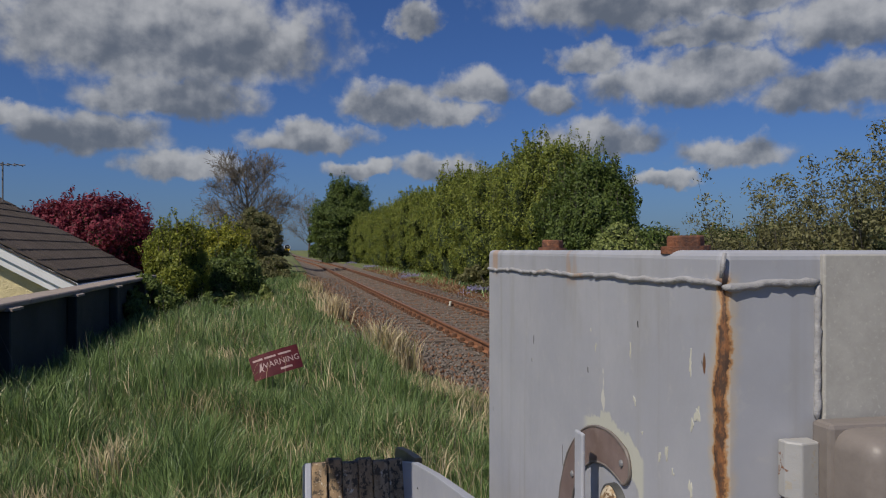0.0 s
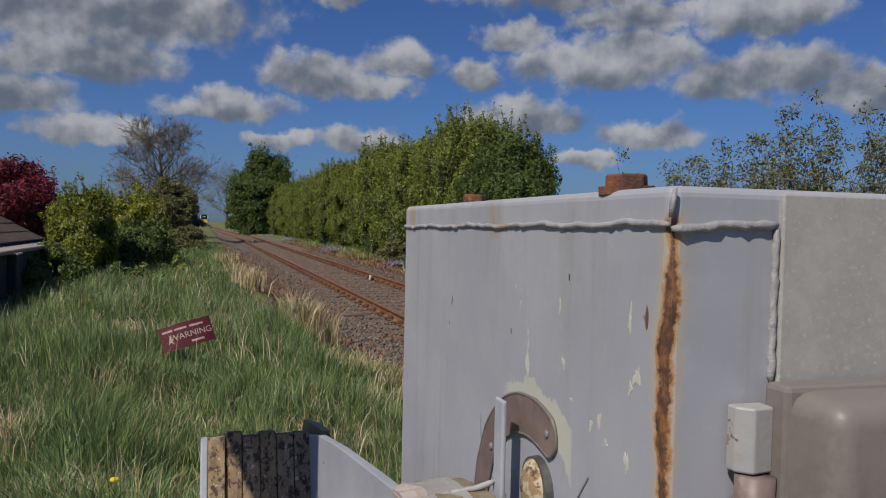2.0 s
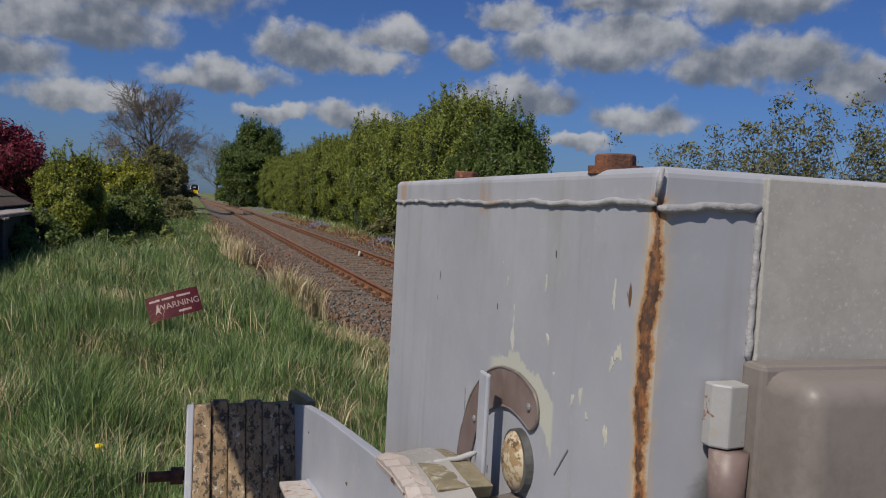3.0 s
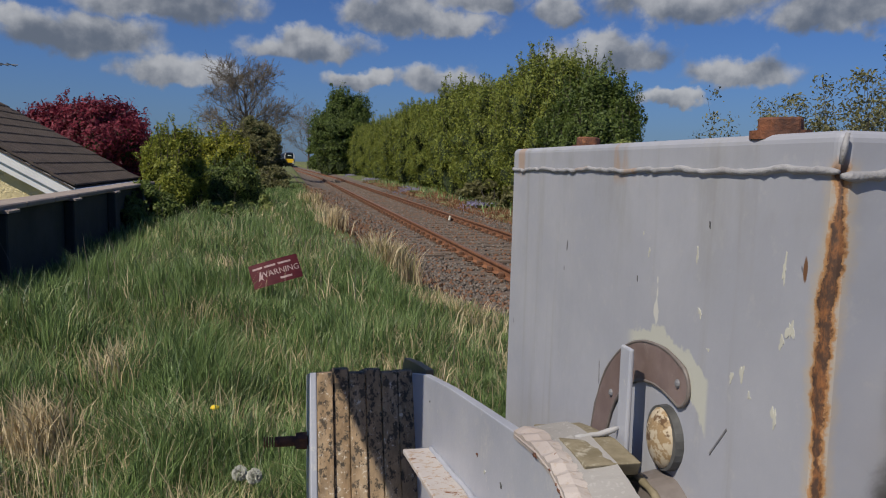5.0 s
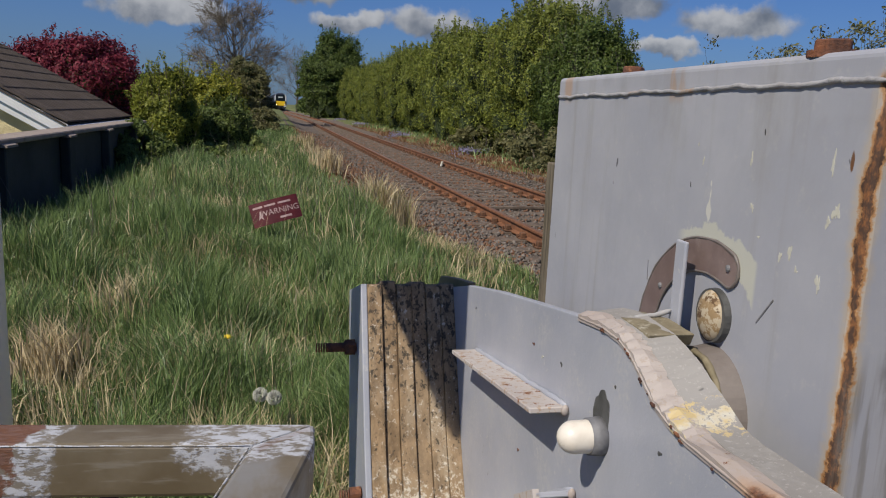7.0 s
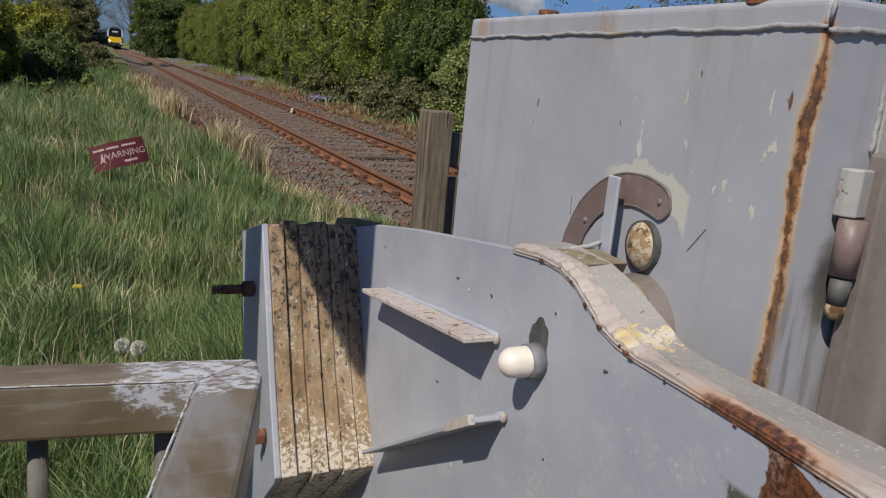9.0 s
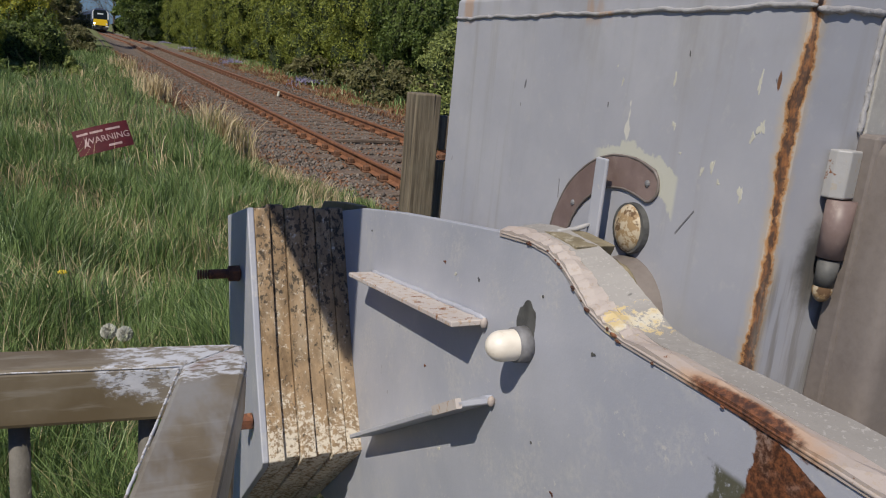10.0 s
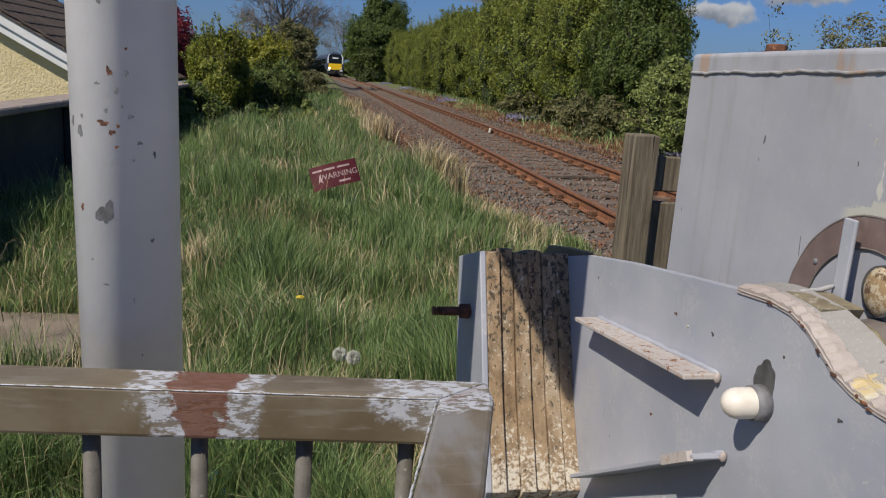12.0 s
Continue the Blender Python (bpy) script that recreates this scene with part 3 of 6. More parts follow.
# ---- building blocks ----
def part(name, bm, material, parent=None, label="", smooth=False):
    me = bpy.data.meshes.new(name)
    bm.to_mesh(me)
    bm.free()
    me.materials.append(material)
    if smooth:
        me.polygons.foreach_set("use_smooth", [True] * len(me.polygons))
    ob = new(name, me)
    if parent:
        ob.parent = parent
    return tagged(ob, label) if label else ob


def thing(name, label, category, at=(0, 0, 0), group="", kind=""):
    ob = new(name)
    ob.location = at
    ob.empty_display_size = 0.1
    return tagged(ob, label, category, group, kind)


def box(x0, x1, y0, y1, z0, z1, bevel=0.0, seg=2, bm=None):
    own = bm or bmesh.new()
    r = bmesh.ops.create_cube(own, size=1.0, matrix=Matrix.Translation(((x0 + x1) / 2, (y0 + y1) / 2, (z0 + z1) / 2)) @ Matrix.Diagonal((x1 - x0, y1 - y0, z1 - z0, 1)))
    if bevel:
        edges = list({e for v in r["verts"] for e in v.link_edges})
        bmesh.ops.bevel(own, geom=edges, offset=bevel, segments=seg, affect="EDGES", profile=0.5)
    return own


def rod(a, b, r0, r1=None, sides=16, bm=None, caps=True):
    own = bm or bmesh.new()
    a, b = Vector(a), Vector(b)
    d = b - a
    m = Matrix.Translation((a + b) / 2) @ d.to_track_quat("Z", "Y").to_matrix().to_4x4()
    bmesh.ops.create_cone(own, cap_ends=caps, segments=sides, radius1=r0, radius2=r0 if r1 is None else r1, depth=d.length, matrix=m)
    return own


def prism(outline, axis, lo, hi, bevel=0.0, bm=None):
    """An outline of (u, v) pushed along an axis: 'x' takes (y, z), 'y' takes (x, z), 'z' takes (x, y)."""
    own = bm or bmesh.new()
    put = {"x": lambda u, v, w: (w, u, v), "y": lambda u, v, w: (u, w, v), "z": lambda u, v, w: (u, v, w)}[axis]
    a = [own.verts.new(put(u, v, lo)) for u, v in outline]
    b = [own.verts.new(put(u, v, hi)) for u, v in outline]
    n = len(a)
    faces = [own.faces.new(a), own.faces.new(b[::-1])]
    for i in range(n):
        faces.append(own.faces.new((a[i], b[i], b[(i + 1) % n], a[(i + 1) % n])))
    bmesh.ops.recalc_face_normals(own, faces=faces)
    if bevel:
        bmesh.ops.bevel(own, geom=list({e for f in faces for e in f.edges}), offset=bevel, segments=2, affect="EDGES", profile=0.5)
    return own


def dome(centre, r, squash=(1, 1, 1), seg=20, bm=None):
    own = bm or bmesh.new()
    bmesh.ops.create_uvsphere(own, u_segments=seg, v_segments=seg // 2, radius=r, matrix=Matrix.Translation(centre) @ Matrix.Diagonal((*squash, 1)))
    return own


def mesh_thing(name, verts, faces, material, parent=None, smooth=False):
    me = bpy.data.meshes.new(name)
    me.from_pydata(verts, [], faces)
    me.materials.append(material)
    if smooth:
        me.polygons.foreach_set("use_smooth", [True] * len(me.polygons))
    ob = new(name, me)
    if parent:
        ob.parent = parent
    return ob


def quads_mesh(name, verts, per, faces, material, parent=None):
    """Many alike pieces: verts (n, per, 3), faces as tuples of indices within a piece."""
    n = len(verts)
    me = bpy.data.meshes.new(name)
    base = (np.arange(n) * per)[:, None]
    loops, starts, totals, at = [], [], [], 0
    size = sum(len(f) for f in faces)
    idx = np.concatenate([base + np.array(f)[None, :] for f in faces], axis=1)
    me.vertices.add(n * per)
    me.vertices.foreach_set("co", np.ascontiguousarray(verts, dtype=np.float32).ravel())
    me.loops.add(n * size)
    me.loops.foreach_set("vertex_index", idx.astype(np.int32).ravel())
    offs = np.cumsum([0] + [len(f) for f in faces[:-1]])
    me.polygons.add(n * len(faces))
    me.polygons.foreach_set("loop_start", (np.arange(n)[:, None] * size + offs[None, :]).astype(np.int32).ravel())
    me.polygons.foreach_set("loop_total", np.tile(np.array([len(f) for f in faces], dtype=np.int32), n))
    me.update(calc_edges=True)
    me.validate()
    me.materials.append(material)
    ob = new(name, me)
    if parent:
        ob.parent = parent
    return ob


# ---- ground ----
def smooth01(x, lo, hi):
    t = np.clip((x - lo) / (hi - lo), 0, 1)
    return t * t * (3 - 2 * t)


def ground_z(x, y):
    """Verge, track bed, far verge and the lower garden beyond the wall."""
    x, y = np.asarray(x, dtype=float), np.asarray(y, dtype=float)
    bumps = 0.035 * np.sin(1.7 * x + 0.8 * y) + 0.03 * np.sin(0.9 * y - 1.1 * x + 1.0) + 0.015 * np.sin(4.1 * x + 2.3 * y)
    verge = 0.16 + bumps * smooth01(y, 1.0, 2.5) * smooth01(60 - y, 0, 20)
    verge = verge + 0.10 * smooth01(y, 4, 8) * smooth01(30 - y, 0, 12) * smooth01(1.2 - x, 0, 1.2)
    z = verge + (-0.40 - verge) * smooth01(x, 1.0, 2.1)
    far = 0.02 + bumps + 0.15 * smooth01(x, 6.5, 9.0)
    z = z + (far - z) * smooth01(x, 5.3, 6.3)
    garden = -1.05
    z = z + (garden - z) * smooth01(-x, 2.42, 2.55) * smooth01(y, 4.2, 5.2) * smooth01(34 - y, 0, 3)
    flat = 0.08
    return z + (flat - z) * smooth01(0.9 - y, 0, 0.3)


def build_ground():
    xs = np.unique(np.concatenate([np.linspace(-4, 9, 105), np.linspace(-40, 60, 81), [-2500, -900, -300, -120, -70, 90, 150, 300, 900, 2500]]))
    ys = np.unique(np.concatenate([np.linspace(-1, 30, 156), np.linspace(30, 140, 80), [-2500, -600, -100, -30, -8, -3, 180, 260, 400, 700, 1300, 3000]]))
    gx, gy = np.meshgrid(xs, ys)
    gz = ground_z(gx, gy)
    verts = np.stack([gx, gy, gz], -1).reshape(-1, 3)
    nx, ny = len(xs), len(ys)
    i = (np.arange(ny - 1)[:, None] * nx + np.arange(nx - 1)[None, :]).ravel()
    faces = np.stack([i, i + 1, i + nx + 1, i + nx], 1)
    ob = mesh_thing("ground", verts.tolist(), faces.tolist(), M_GROUND, smooth=True)
    tagged(ob, "rough green verge of turf and soil beside the line", "ground", kind="structure")


build_ground()


# ---- railway ----
TRACK_X, RAIL_L, RAIL_R = 4.02, 3.195, 4.845


def bend(y):
    """The line bears gently to the left far off."""
    return -4.2 * (1 - math.exp(-(max(0.0, y - 70.0) / 110.0) ** 1.3))


def sweep(profile, ys):
    n = len(profile)
    verts = [(x + bend(y), y, z) for y in ys for x, z in profile]
    faces = [(j * n + i, j * n + (i + 1) % n, (j + 1) * n + (i + 1) % n, (j + 1) * n + i) for j in range(len(ys) - 1) for i in range(n)]
    return verts, faces + [tuple(range(n)), tuple(range((len(ys) - 1) * n, len(ys) * n))[::-1]]


FAR_Y = [-20, 70, 80, 90, 100, 115, 130, 150, 175, 210, 260, 330, 430, 650]


def bed_z(x):
    return np.interp(x, [0.70, 1.20, 1.75, 2.25, 2.6, 5.35, 5.8, 6.2], [0.19, 0.09, -0.07, -0.165, -0.185, -0.185, -0.12, 0.0])



def build_track():
    bed = mesh_thing("ballast_bed", *strip([(0.70, 0.19), (1.20, 0.09), (1.75, -0.07), (2.25, -0.165), (2.6, -0.185), (5.35, -0.185), (5.8, -0.12), (6.2, -0.0)], -30, 700), M_BALLAST)
    tagged(bed, "bed of grey and rust-stained ballast under the track", "ballast", kind="structure")
    line = thing("railway_track", "single railway track with rusty rails on worn timber sleepers", "railway track", kind="structure")
    prof = [(-0.07, -0.155), (0.07, -0.155), (0.07, -0.143), (0.012, -0.125), (0.009, -0.042), (0.034, -0.034), (0.036, -0.006), (0.028, 0.0), (-0.028, 0.0), (-0.036, -0.006), (-0.034, -0.034), (-0.009, -0.042), (-0.012, -0.125), (-0.07, -0.143)]
    for x in (RAIL_L, RAIL_R):
        rail = tagged(mesh_thing("rail", *sweep([(x + u, v) for u, v in prof], FAR_Y), M_RAILRUST, line), "rust-brown steel rail")
        tagged(mesh_thing("rail_head", *sweep([(x - 0.027, -0.001), (x + 0.027, -0.001), (x + 0.027, 0.0025), (x - 0.027, 0.0025)], FAR_Y), M_RAILHEAD, rail), "worn brown running surface")
    sl = box(-1.27, 1.27, -0.125, 0.125, -0.06, 0.0, 0.012, 1)
    me = bpy.data.meshes.new("sleeper")
    sl.to_mesh(me)
    me.materials.append(M_SLEEPER)
    chair = box(-0.14, 0.14, -0.075, 0.075, 0.0, 0.026, 0.008, 1)
    box(-0.12, -0.045, -0.045, 0.045, 0.02, 0.090, 0.012, 1, chair)
    rod((-0.145, 0.03, 0.02), (-0.145, 0.03, 0.06), 0.016, None, 6, chair)
    rod((0.145, -0.03, 0.02), (0.145, -0.03, 0.06), 0.016, None, 6, chair)
    box(0.045, 0.12, -0.045, 0.045, 0.02, 0.090, 0.012, 1, chair)
    cm = bpy.data.meshes.new("rail_chair")
    chair.to_mesh(cm)
    cm.materials.append(M_CHAIR)
    rng = random.Random(4)
    y, n = -4.0, 0
    while y < 160:
        ob = new("sleeper", me)
        ob.parent = line
        ob.location = (TRACK_X + bend(y) + rng.uniform(-0.03, 0.03), y, -0.158 + rng.uniform(-0.006, 0.004))
        ob.rotation_euler = (rng.uniform(-0.01, 0.01), 0, rng.uniform(-0.012, 0.012))
        if 4 < y < 75:
            for x in (RAIL_L, RAIL_R):
                c = new("rail_chair", cm)
                c.parent = line
                c.location = (x, y, -0.16)
        y += 0.65
    # rough timbers beside the sleepers
    for x, yy, ln, turn in ((4.1, 12.7, 1.3, 0.1), (4.4, 10.6, 1.0, -0.12), (2.55, 13.5, 0.5, 0.2)):
        ob = part("loose_timber", box(-ln / 2, ln / 2, -0.05, 0.05, 0, 0.05, 0.008, 1), M_SLEEPER)
        ob.location, ob.rotation_euler = (x, yy, -0.165), (0, 0, turn)
        tagged(ob, "pale splintered timber lying across the sleepers", "timber")


def strip(profile, y0, y1):
    ys = list(np.linspace(y0, 60, 46)) + FAR_Y[1:-1] + [y1]
    verts = [(x + bend(y), y, z) for y in ys for x, z in profile]
    n = len(profile)
    return verts, [(j * n + i, j * n + i + 1, (j + 1) * n + i + 1, (j + 1) * n + i) for j in range(len(ys) - 1) for i in range(n - 1)]


build_track()


# ---- wall, pavement ----
def build_wall():
    wall = thing("garden_wall", "low dark rendered garden wall with piers and a pale coping", "wall", kind="structure")
    part("wall_panel", box(-2.55, -2.38, 2.0, 15.4, -1.1, 0.94, 0.01, 1), M_WALLDARK, wall)
    y = 3.5
    while y < 15.5:
        part("pier", box(-2.38, -2.27, y - 0.13, y + 0.13, 0.0, 0.93, 0.012, 1), M_WALLDARK, wall)
        part("pier_cap", prism([(-2.38, 0.93), (-2.25, 0.93), (-2.25, 0.95), (-2.38, 0.985)], "y", y - 0.15, y + 0.15), M_COPING, wall)
        y += 2.14
    for i in range(15):
        y0 = 2.0 + i * 0.9
        part("coping_slab", box(-2.62, -2.30, y0, min(y0 + 0.892, 15.45), 0.945, 1.0, 0.012, 1), M_COPING, wall)


build_wall()


def build_pavement():
    tagged(part("pavement", box(-3.4, 2.2, -3.0, 0.93, 0.0, 0.12, 0.01, 1), M_CONCRETE), "worn grey concrete footway by the crossing", "pavement", kind="structure")
    path = thing("path_edge", "old concrete path edge sunk in the turf", "kerb", kind="structure")
    for i in range(3):
        ob = part("kerb_stone", box(-0.45, 0.45, -0.30, 0.30, 0.0, 0.20, 0.02, 2), M_CONCRETE, path)
        ob.location, ob.rotation_euler = (-1.55 - 0.92 * i, 3.70 + 0.02 * i, 0.03), (0.02, 0.01 * i, -0.03)
    tagged(part("road", box(-30, 30, -9.0, -3.0, -0.1, 0.06), M_ASPHALT), "dark asphalt road over the level crossing", "road", kind="structure")


build_pavement()


# ---- barrier machine ----
def weld_bead(points, r, seed, sway=0.0):
    """A lumpy bead along a line of points, swaying up and down."""
    rng = random.Random(seed)
    bm = bmesh.new()
    rings = []
    pts = [Vector(p) + Vector((0, 0, sway * (math.sin(0.21 * k + seed) + 0.6 * math.sin(0.53 * k + 2 * seed) + 0.4 * math.sin(1.1 * k)))) for k, p in enumerate(points)]
    for i, p in enumerate(pts):
        d = (pts[min(i + 1, len(pts) - 1)] - pts[max(i - 1, 0)]).normalized()
        side = d.cross(Vector((0.31, 0.52, 0.79))).normalized()
        up = d.cross(side)
        rr = r * rng.uniform(0.82, 1.2) * (0.5 if i in (0, len(pts) - 1) else 1)
        off = Vector((rng.uniform(-1, 1), rng.uniform(-1, 1), rng.uniform(-1, 1))) * r * 0.2
        rings.append([bm.verts.new(p + off + (side * math.cos(a) + up * math.sin(a)) * rr) for a in [k * math.tau / 7 for k in range(7)]])
    for a, b in zip(rings, rings[1:]):
        for k in range(7):
            bm.faces.new((a[k], a[(k + 1) % 7], b[(k + 1) % 7], b[k]))
    bm.faces.new(rings[0][::-1])
    bm.faces.new(rings[-1])
    bmesh.ops.recalc_face_normals(bm, faces=list(bm.faces))
    for f in bm.faces:
        f.smooth = True
    return bm


def line_points(a, b, n):
    return [tuple(p + (q - p) * i / (n - 1) for p, q in zip(a, b)) for i in range(n)]


def hex_bolt(name, at, r, h, parent, tilt=0.0):
    bm = rod((0, 0, 0), (0, 0, h), r, r * 0.97, 6)
    bmesh.ops.bevel(bm, geom=list(bm.edges), offset=h * 0.12, segments=1, affect="EDGES")
    rod((0, 0, -0.003), (0, 0, 0.002), r * 1.25, None, 20, bm)
    ob = part(name, bm, M_RUST, parent, "rusted hexagon bolt head")
    ob.matrix_basis = Matrix.Translation(at) @ pose(0, 0, 0, 0, tilt, 17)
    return ob


def stain_patch(cy, cz, ry, rz, seed, n=40, rough=0.3):
    """A ragged closed outline."""
    rng = random.Random(seed)
    waves = [(k, rng.uniform(0, math.tau), rng.uniform(0.5, 1.0) / (1 + 0.25 * k)) for k in (2, 3, 5, 7, 11, 17, 23)]
    out = []
    for i in range(n):
        a = i * math.tau / n
        q = max(0.25, 1 + rough * sum(w * math.sin(k * a + p) for k, p, w in waves if k < n / 3))
        out.append((cy + ry * q * math.cos(a), cz + rz * q * math.sin(a)))
    return out


FX, FY, TOP = 0.355, 0.793, 1.463


def build_machine():
    cab = thing("barrier_machine", "tall pale grey steel barrier machine cabinet streaked with rust", "barrier machine")
    shell = box(FX, 0.98, FY, 1.399, 0.22, 1.4405)
    bmesh.ops.bevel(shell, geom=[e for e in shell.edges if abs(e.verts[0].co.z - e.verts[1].co.z) > 0.1], offset=0.006, segments=3, affect="EDGES", profile=0.5)
    body = part("cabinet_body", shell, M_CAB, cab)
    cover = box(FX, 0.98, FY, 1.399, 1.4405, TOP)
    bmesh.ops.bevel(cover, geom=[e for e in cover.edges if max(e.verts[0].co.z, e.verts[1].co.z) > TOP - 0.001], offset=0.006, segments=4, affect="EDGES", profile=0.5)
    part("lid", cover, M_CAB, cab, "welded grey steel lid")
    part("base_plinth", box(0.30, 1.04, 0.74, 1.45, 0.02, 0.22, 0.015, 2), M_CONCRETE, cab, "concrete plinth")
    part("weld_bead", weld_bead(line_points((FX - 0.0004, 1.398, 1.4372), (FX - 0.0006, FY, 1.4425), 120), 0.0021, 3, 0.0008), M_WELD, cab)
    part("weld_bead", weld_bead(line_points((FX, FY - 0.0012, 1.4405), (0.420, FY - 0.0012, 1.443), 16), 0.0026, 5, 0.0006), M_WELD, cab)
    part("weld_bead", weld_bead(line_points((0.420, FY - 0.0012, 1.442), (0.4195, FY - 0.0012, 1.357), 24), 0.0022, 6), M_WELD, cab)
    part("weld_bead", weld_bead([(FX + 0.001, FY - 0.002, 1.461), (FX, FY - 0.002, 1.454), (FX - 0.001, FY - 0.001, 1.446)], 0.0022, 9), M_WELD, cab)
    part("front_panel", box(0.4225, 0.972, FY - 0.0035, FY + 0.002, 0.5, 1.4605, 0.0012, 2), M_FRONT, cab, "mottled grey front panel")
    hex_bolt("lid_bolt", (0.408, 1.279, TOP + 0.001), 0.0140, 0.0115, cab, 2)
    hex_bolt("lid_bolt", (0.371, 0.868, TOP + 0.001), 0.0138, 0.0095, cab, -2)
    # housing on the front with its catch
    hood = part("front_housing", box(0.413, 0.93, 0.735, FY - 0.003, 0.62, 1.357, 0.012, 4), M_DOORBOX, cab, "taupe painted front housing", True)
    part("housing_lip", box(0.4105, 0.94, 0.768, 0.786, 0.61, 1.3595, 0.003, 2), M_DOORBOX, hood)
    catch = part("catch", prism([(0.391, 0.7905), (0.391, 0.783), (0.398, 0.776), (0.411, 0.778), (0.412, 0.7905)], "z", 1.312, 1.347, 0.0012), M_CATCH, cab, "small pale grey catch with chipped paint")
    part("catch_pin", rod((0.402, 0.780, 1.311), (0.402, 0.780, 1.268), 0.0105, 0.0095, 18), M_BROWN, catch, "brown pin sleeve", True)
    part("catch_pin", rod((0.402, 0.780, 1.266), (0.4015, 0.780, 1.246), 0.008, 0.007, 18), M_GREASE, catch, "greasy black pin end", True)
    part("catch_pin", dome((0.4015, 0.780, 1.243), 0.0072, (1, 1, 1.3)), M_KNOB, catch, "", True)
    # quadrant window and its surrounds on the side
    cy, cz, ro, ri = 0.972, 1.190, 0.122, 0.092
    arc = [(cy + ro * math.cos(radians(a)), cz + ro * math.sin(radians(a))) for a in range(-10, 108, 5)]
    ca, sa = math.cos(radians(108)), math.sin(radians(108))
    mid, hw = (ro + ri) / 2, (ro - ri) / 2
    ex, ez = cy + mid * ca, cz + mid * sa
    arc += [(ex + hw * math.cos(radians(b)), ez + hw * math.sin(radians(b))) for b in range(118, 280, 18)]
    arc += [(cy + ri * math.cos(radians(a)), cz + ri * math.sin(radians(a))) for a in range(105, -11, -5)]
    quad = part("quadrant_window", prism(arc, "x", FX - 0.0022, FX + 0.001), M_BROWN, cab, "brown curved indicator window")
    rim = weld_bead([(FX - 0.0015, u, v) for u, v in arc + arc[:1]], 0.0014, 21)
    part("window_rim", rim, M_DOORBOX, quad)
    for y, z in ((1.052, 1.252), (0.938, 1.293)):
        part("rivet", dome((FX - 0.0026, y, z), 0.0032, (0.6, 1, 1), 10), M_BARE, quad)
    part("knob", dome((FX - 0.004, 0.952, 1.249), 0.0225, (0.42, 0.86, 1.0), 24), M_KNOB, cab, "domed knob, cream paint flaked to rust", True)
    part("knob_collar", rod((FX - 0.006, 0.952, 1.249), (FX + 0.002, 0.952, 1.249), 0.0232, 0.024, 28), M_GREASE, cab)
    hub = part("pivot_cover", rod((FX - 0.020, 0.945, 1.168), (FX + 0.002, 0.945, 1.168), 0.052, 0.056, 36), M_DOORBOX, cab, "round pivot cover with a worn rim")
    part("pivot_rim", weld_bead([(FX - 0.020, 0.945 + 0.051 * math.cos(a), 1.168 + 0.051 * math.sin(a)) for a in [i * math.tau / 40 for i in range(41)]], 0.0028, 31), M_OCHRE, hub)
    for i, (y, z, ry, rz) in enumerate(((0.999, 1.378, 0.003, 0.009), (1.01, 1.392, 0.002, 0.004), (0.831, 1.388, 0.004, 0.018), (0.918, 1.347, 0.005, 0.007), (0.876, 1.315, 0.004, 0.010), (0.865, 1.320, 0.004, 0.018), (0.856, 1.309, 0.005, 0.004), (0.822, 1.356, 0.008, 0.014), (0.829, 1.348, 0.005, 0.010), (0.831, 1.305, 0.006, 0.014), (0.926, 1.385, 0.003, 0.014), (0.905, 1.325, 0.003, 0.003))):
        part("paint_chip", prism(stain_patch(y, z, ry * 0.36, rz * 0.36, 40 + i, 24, 0.75), "x", FX - 0.0003, FX + 0.001), M_HALO, body, "pale paint chip")
    for i, (y, z, ly, lz, mm) in enumerate(((1.017, 1.353, 0.0, 0.007, M_GREASE), (0.895, 1.258, -0.026, 0.034, M_BARE), (1.085, 1.25, 0.002, 0.030, M_BARE), (1.19, 1.338, 0.0, 0.006, M_BARE), (0.912, 1.404, 0.0, 0.007, M_GREASE), (1.02, 1.215, 0.0, 0.010, M_GREASE))):
        ly, lz = ly * 0.7, lz * 0.7
        part("scratch", prism([(y - 0.0004, z), (y + 0.0004, z + 0.001), (y + 0.0005 + ly, z + lz), (y - 0.0002 + ly, z + lz - 0.001)], "x", FX - 0.0006, FX + 0.001), mm, body, "dark scratch")
    turn = pose(FX, FY, 0) @ pose(0, 0, 0, 0, 0, -1.3) @ pose(-FX - 0.003, -FY, 0) @ pose(0, 0, 0)
    cab.matrix_world = pose(0.0, 0, 0) @ turn


build_machine()


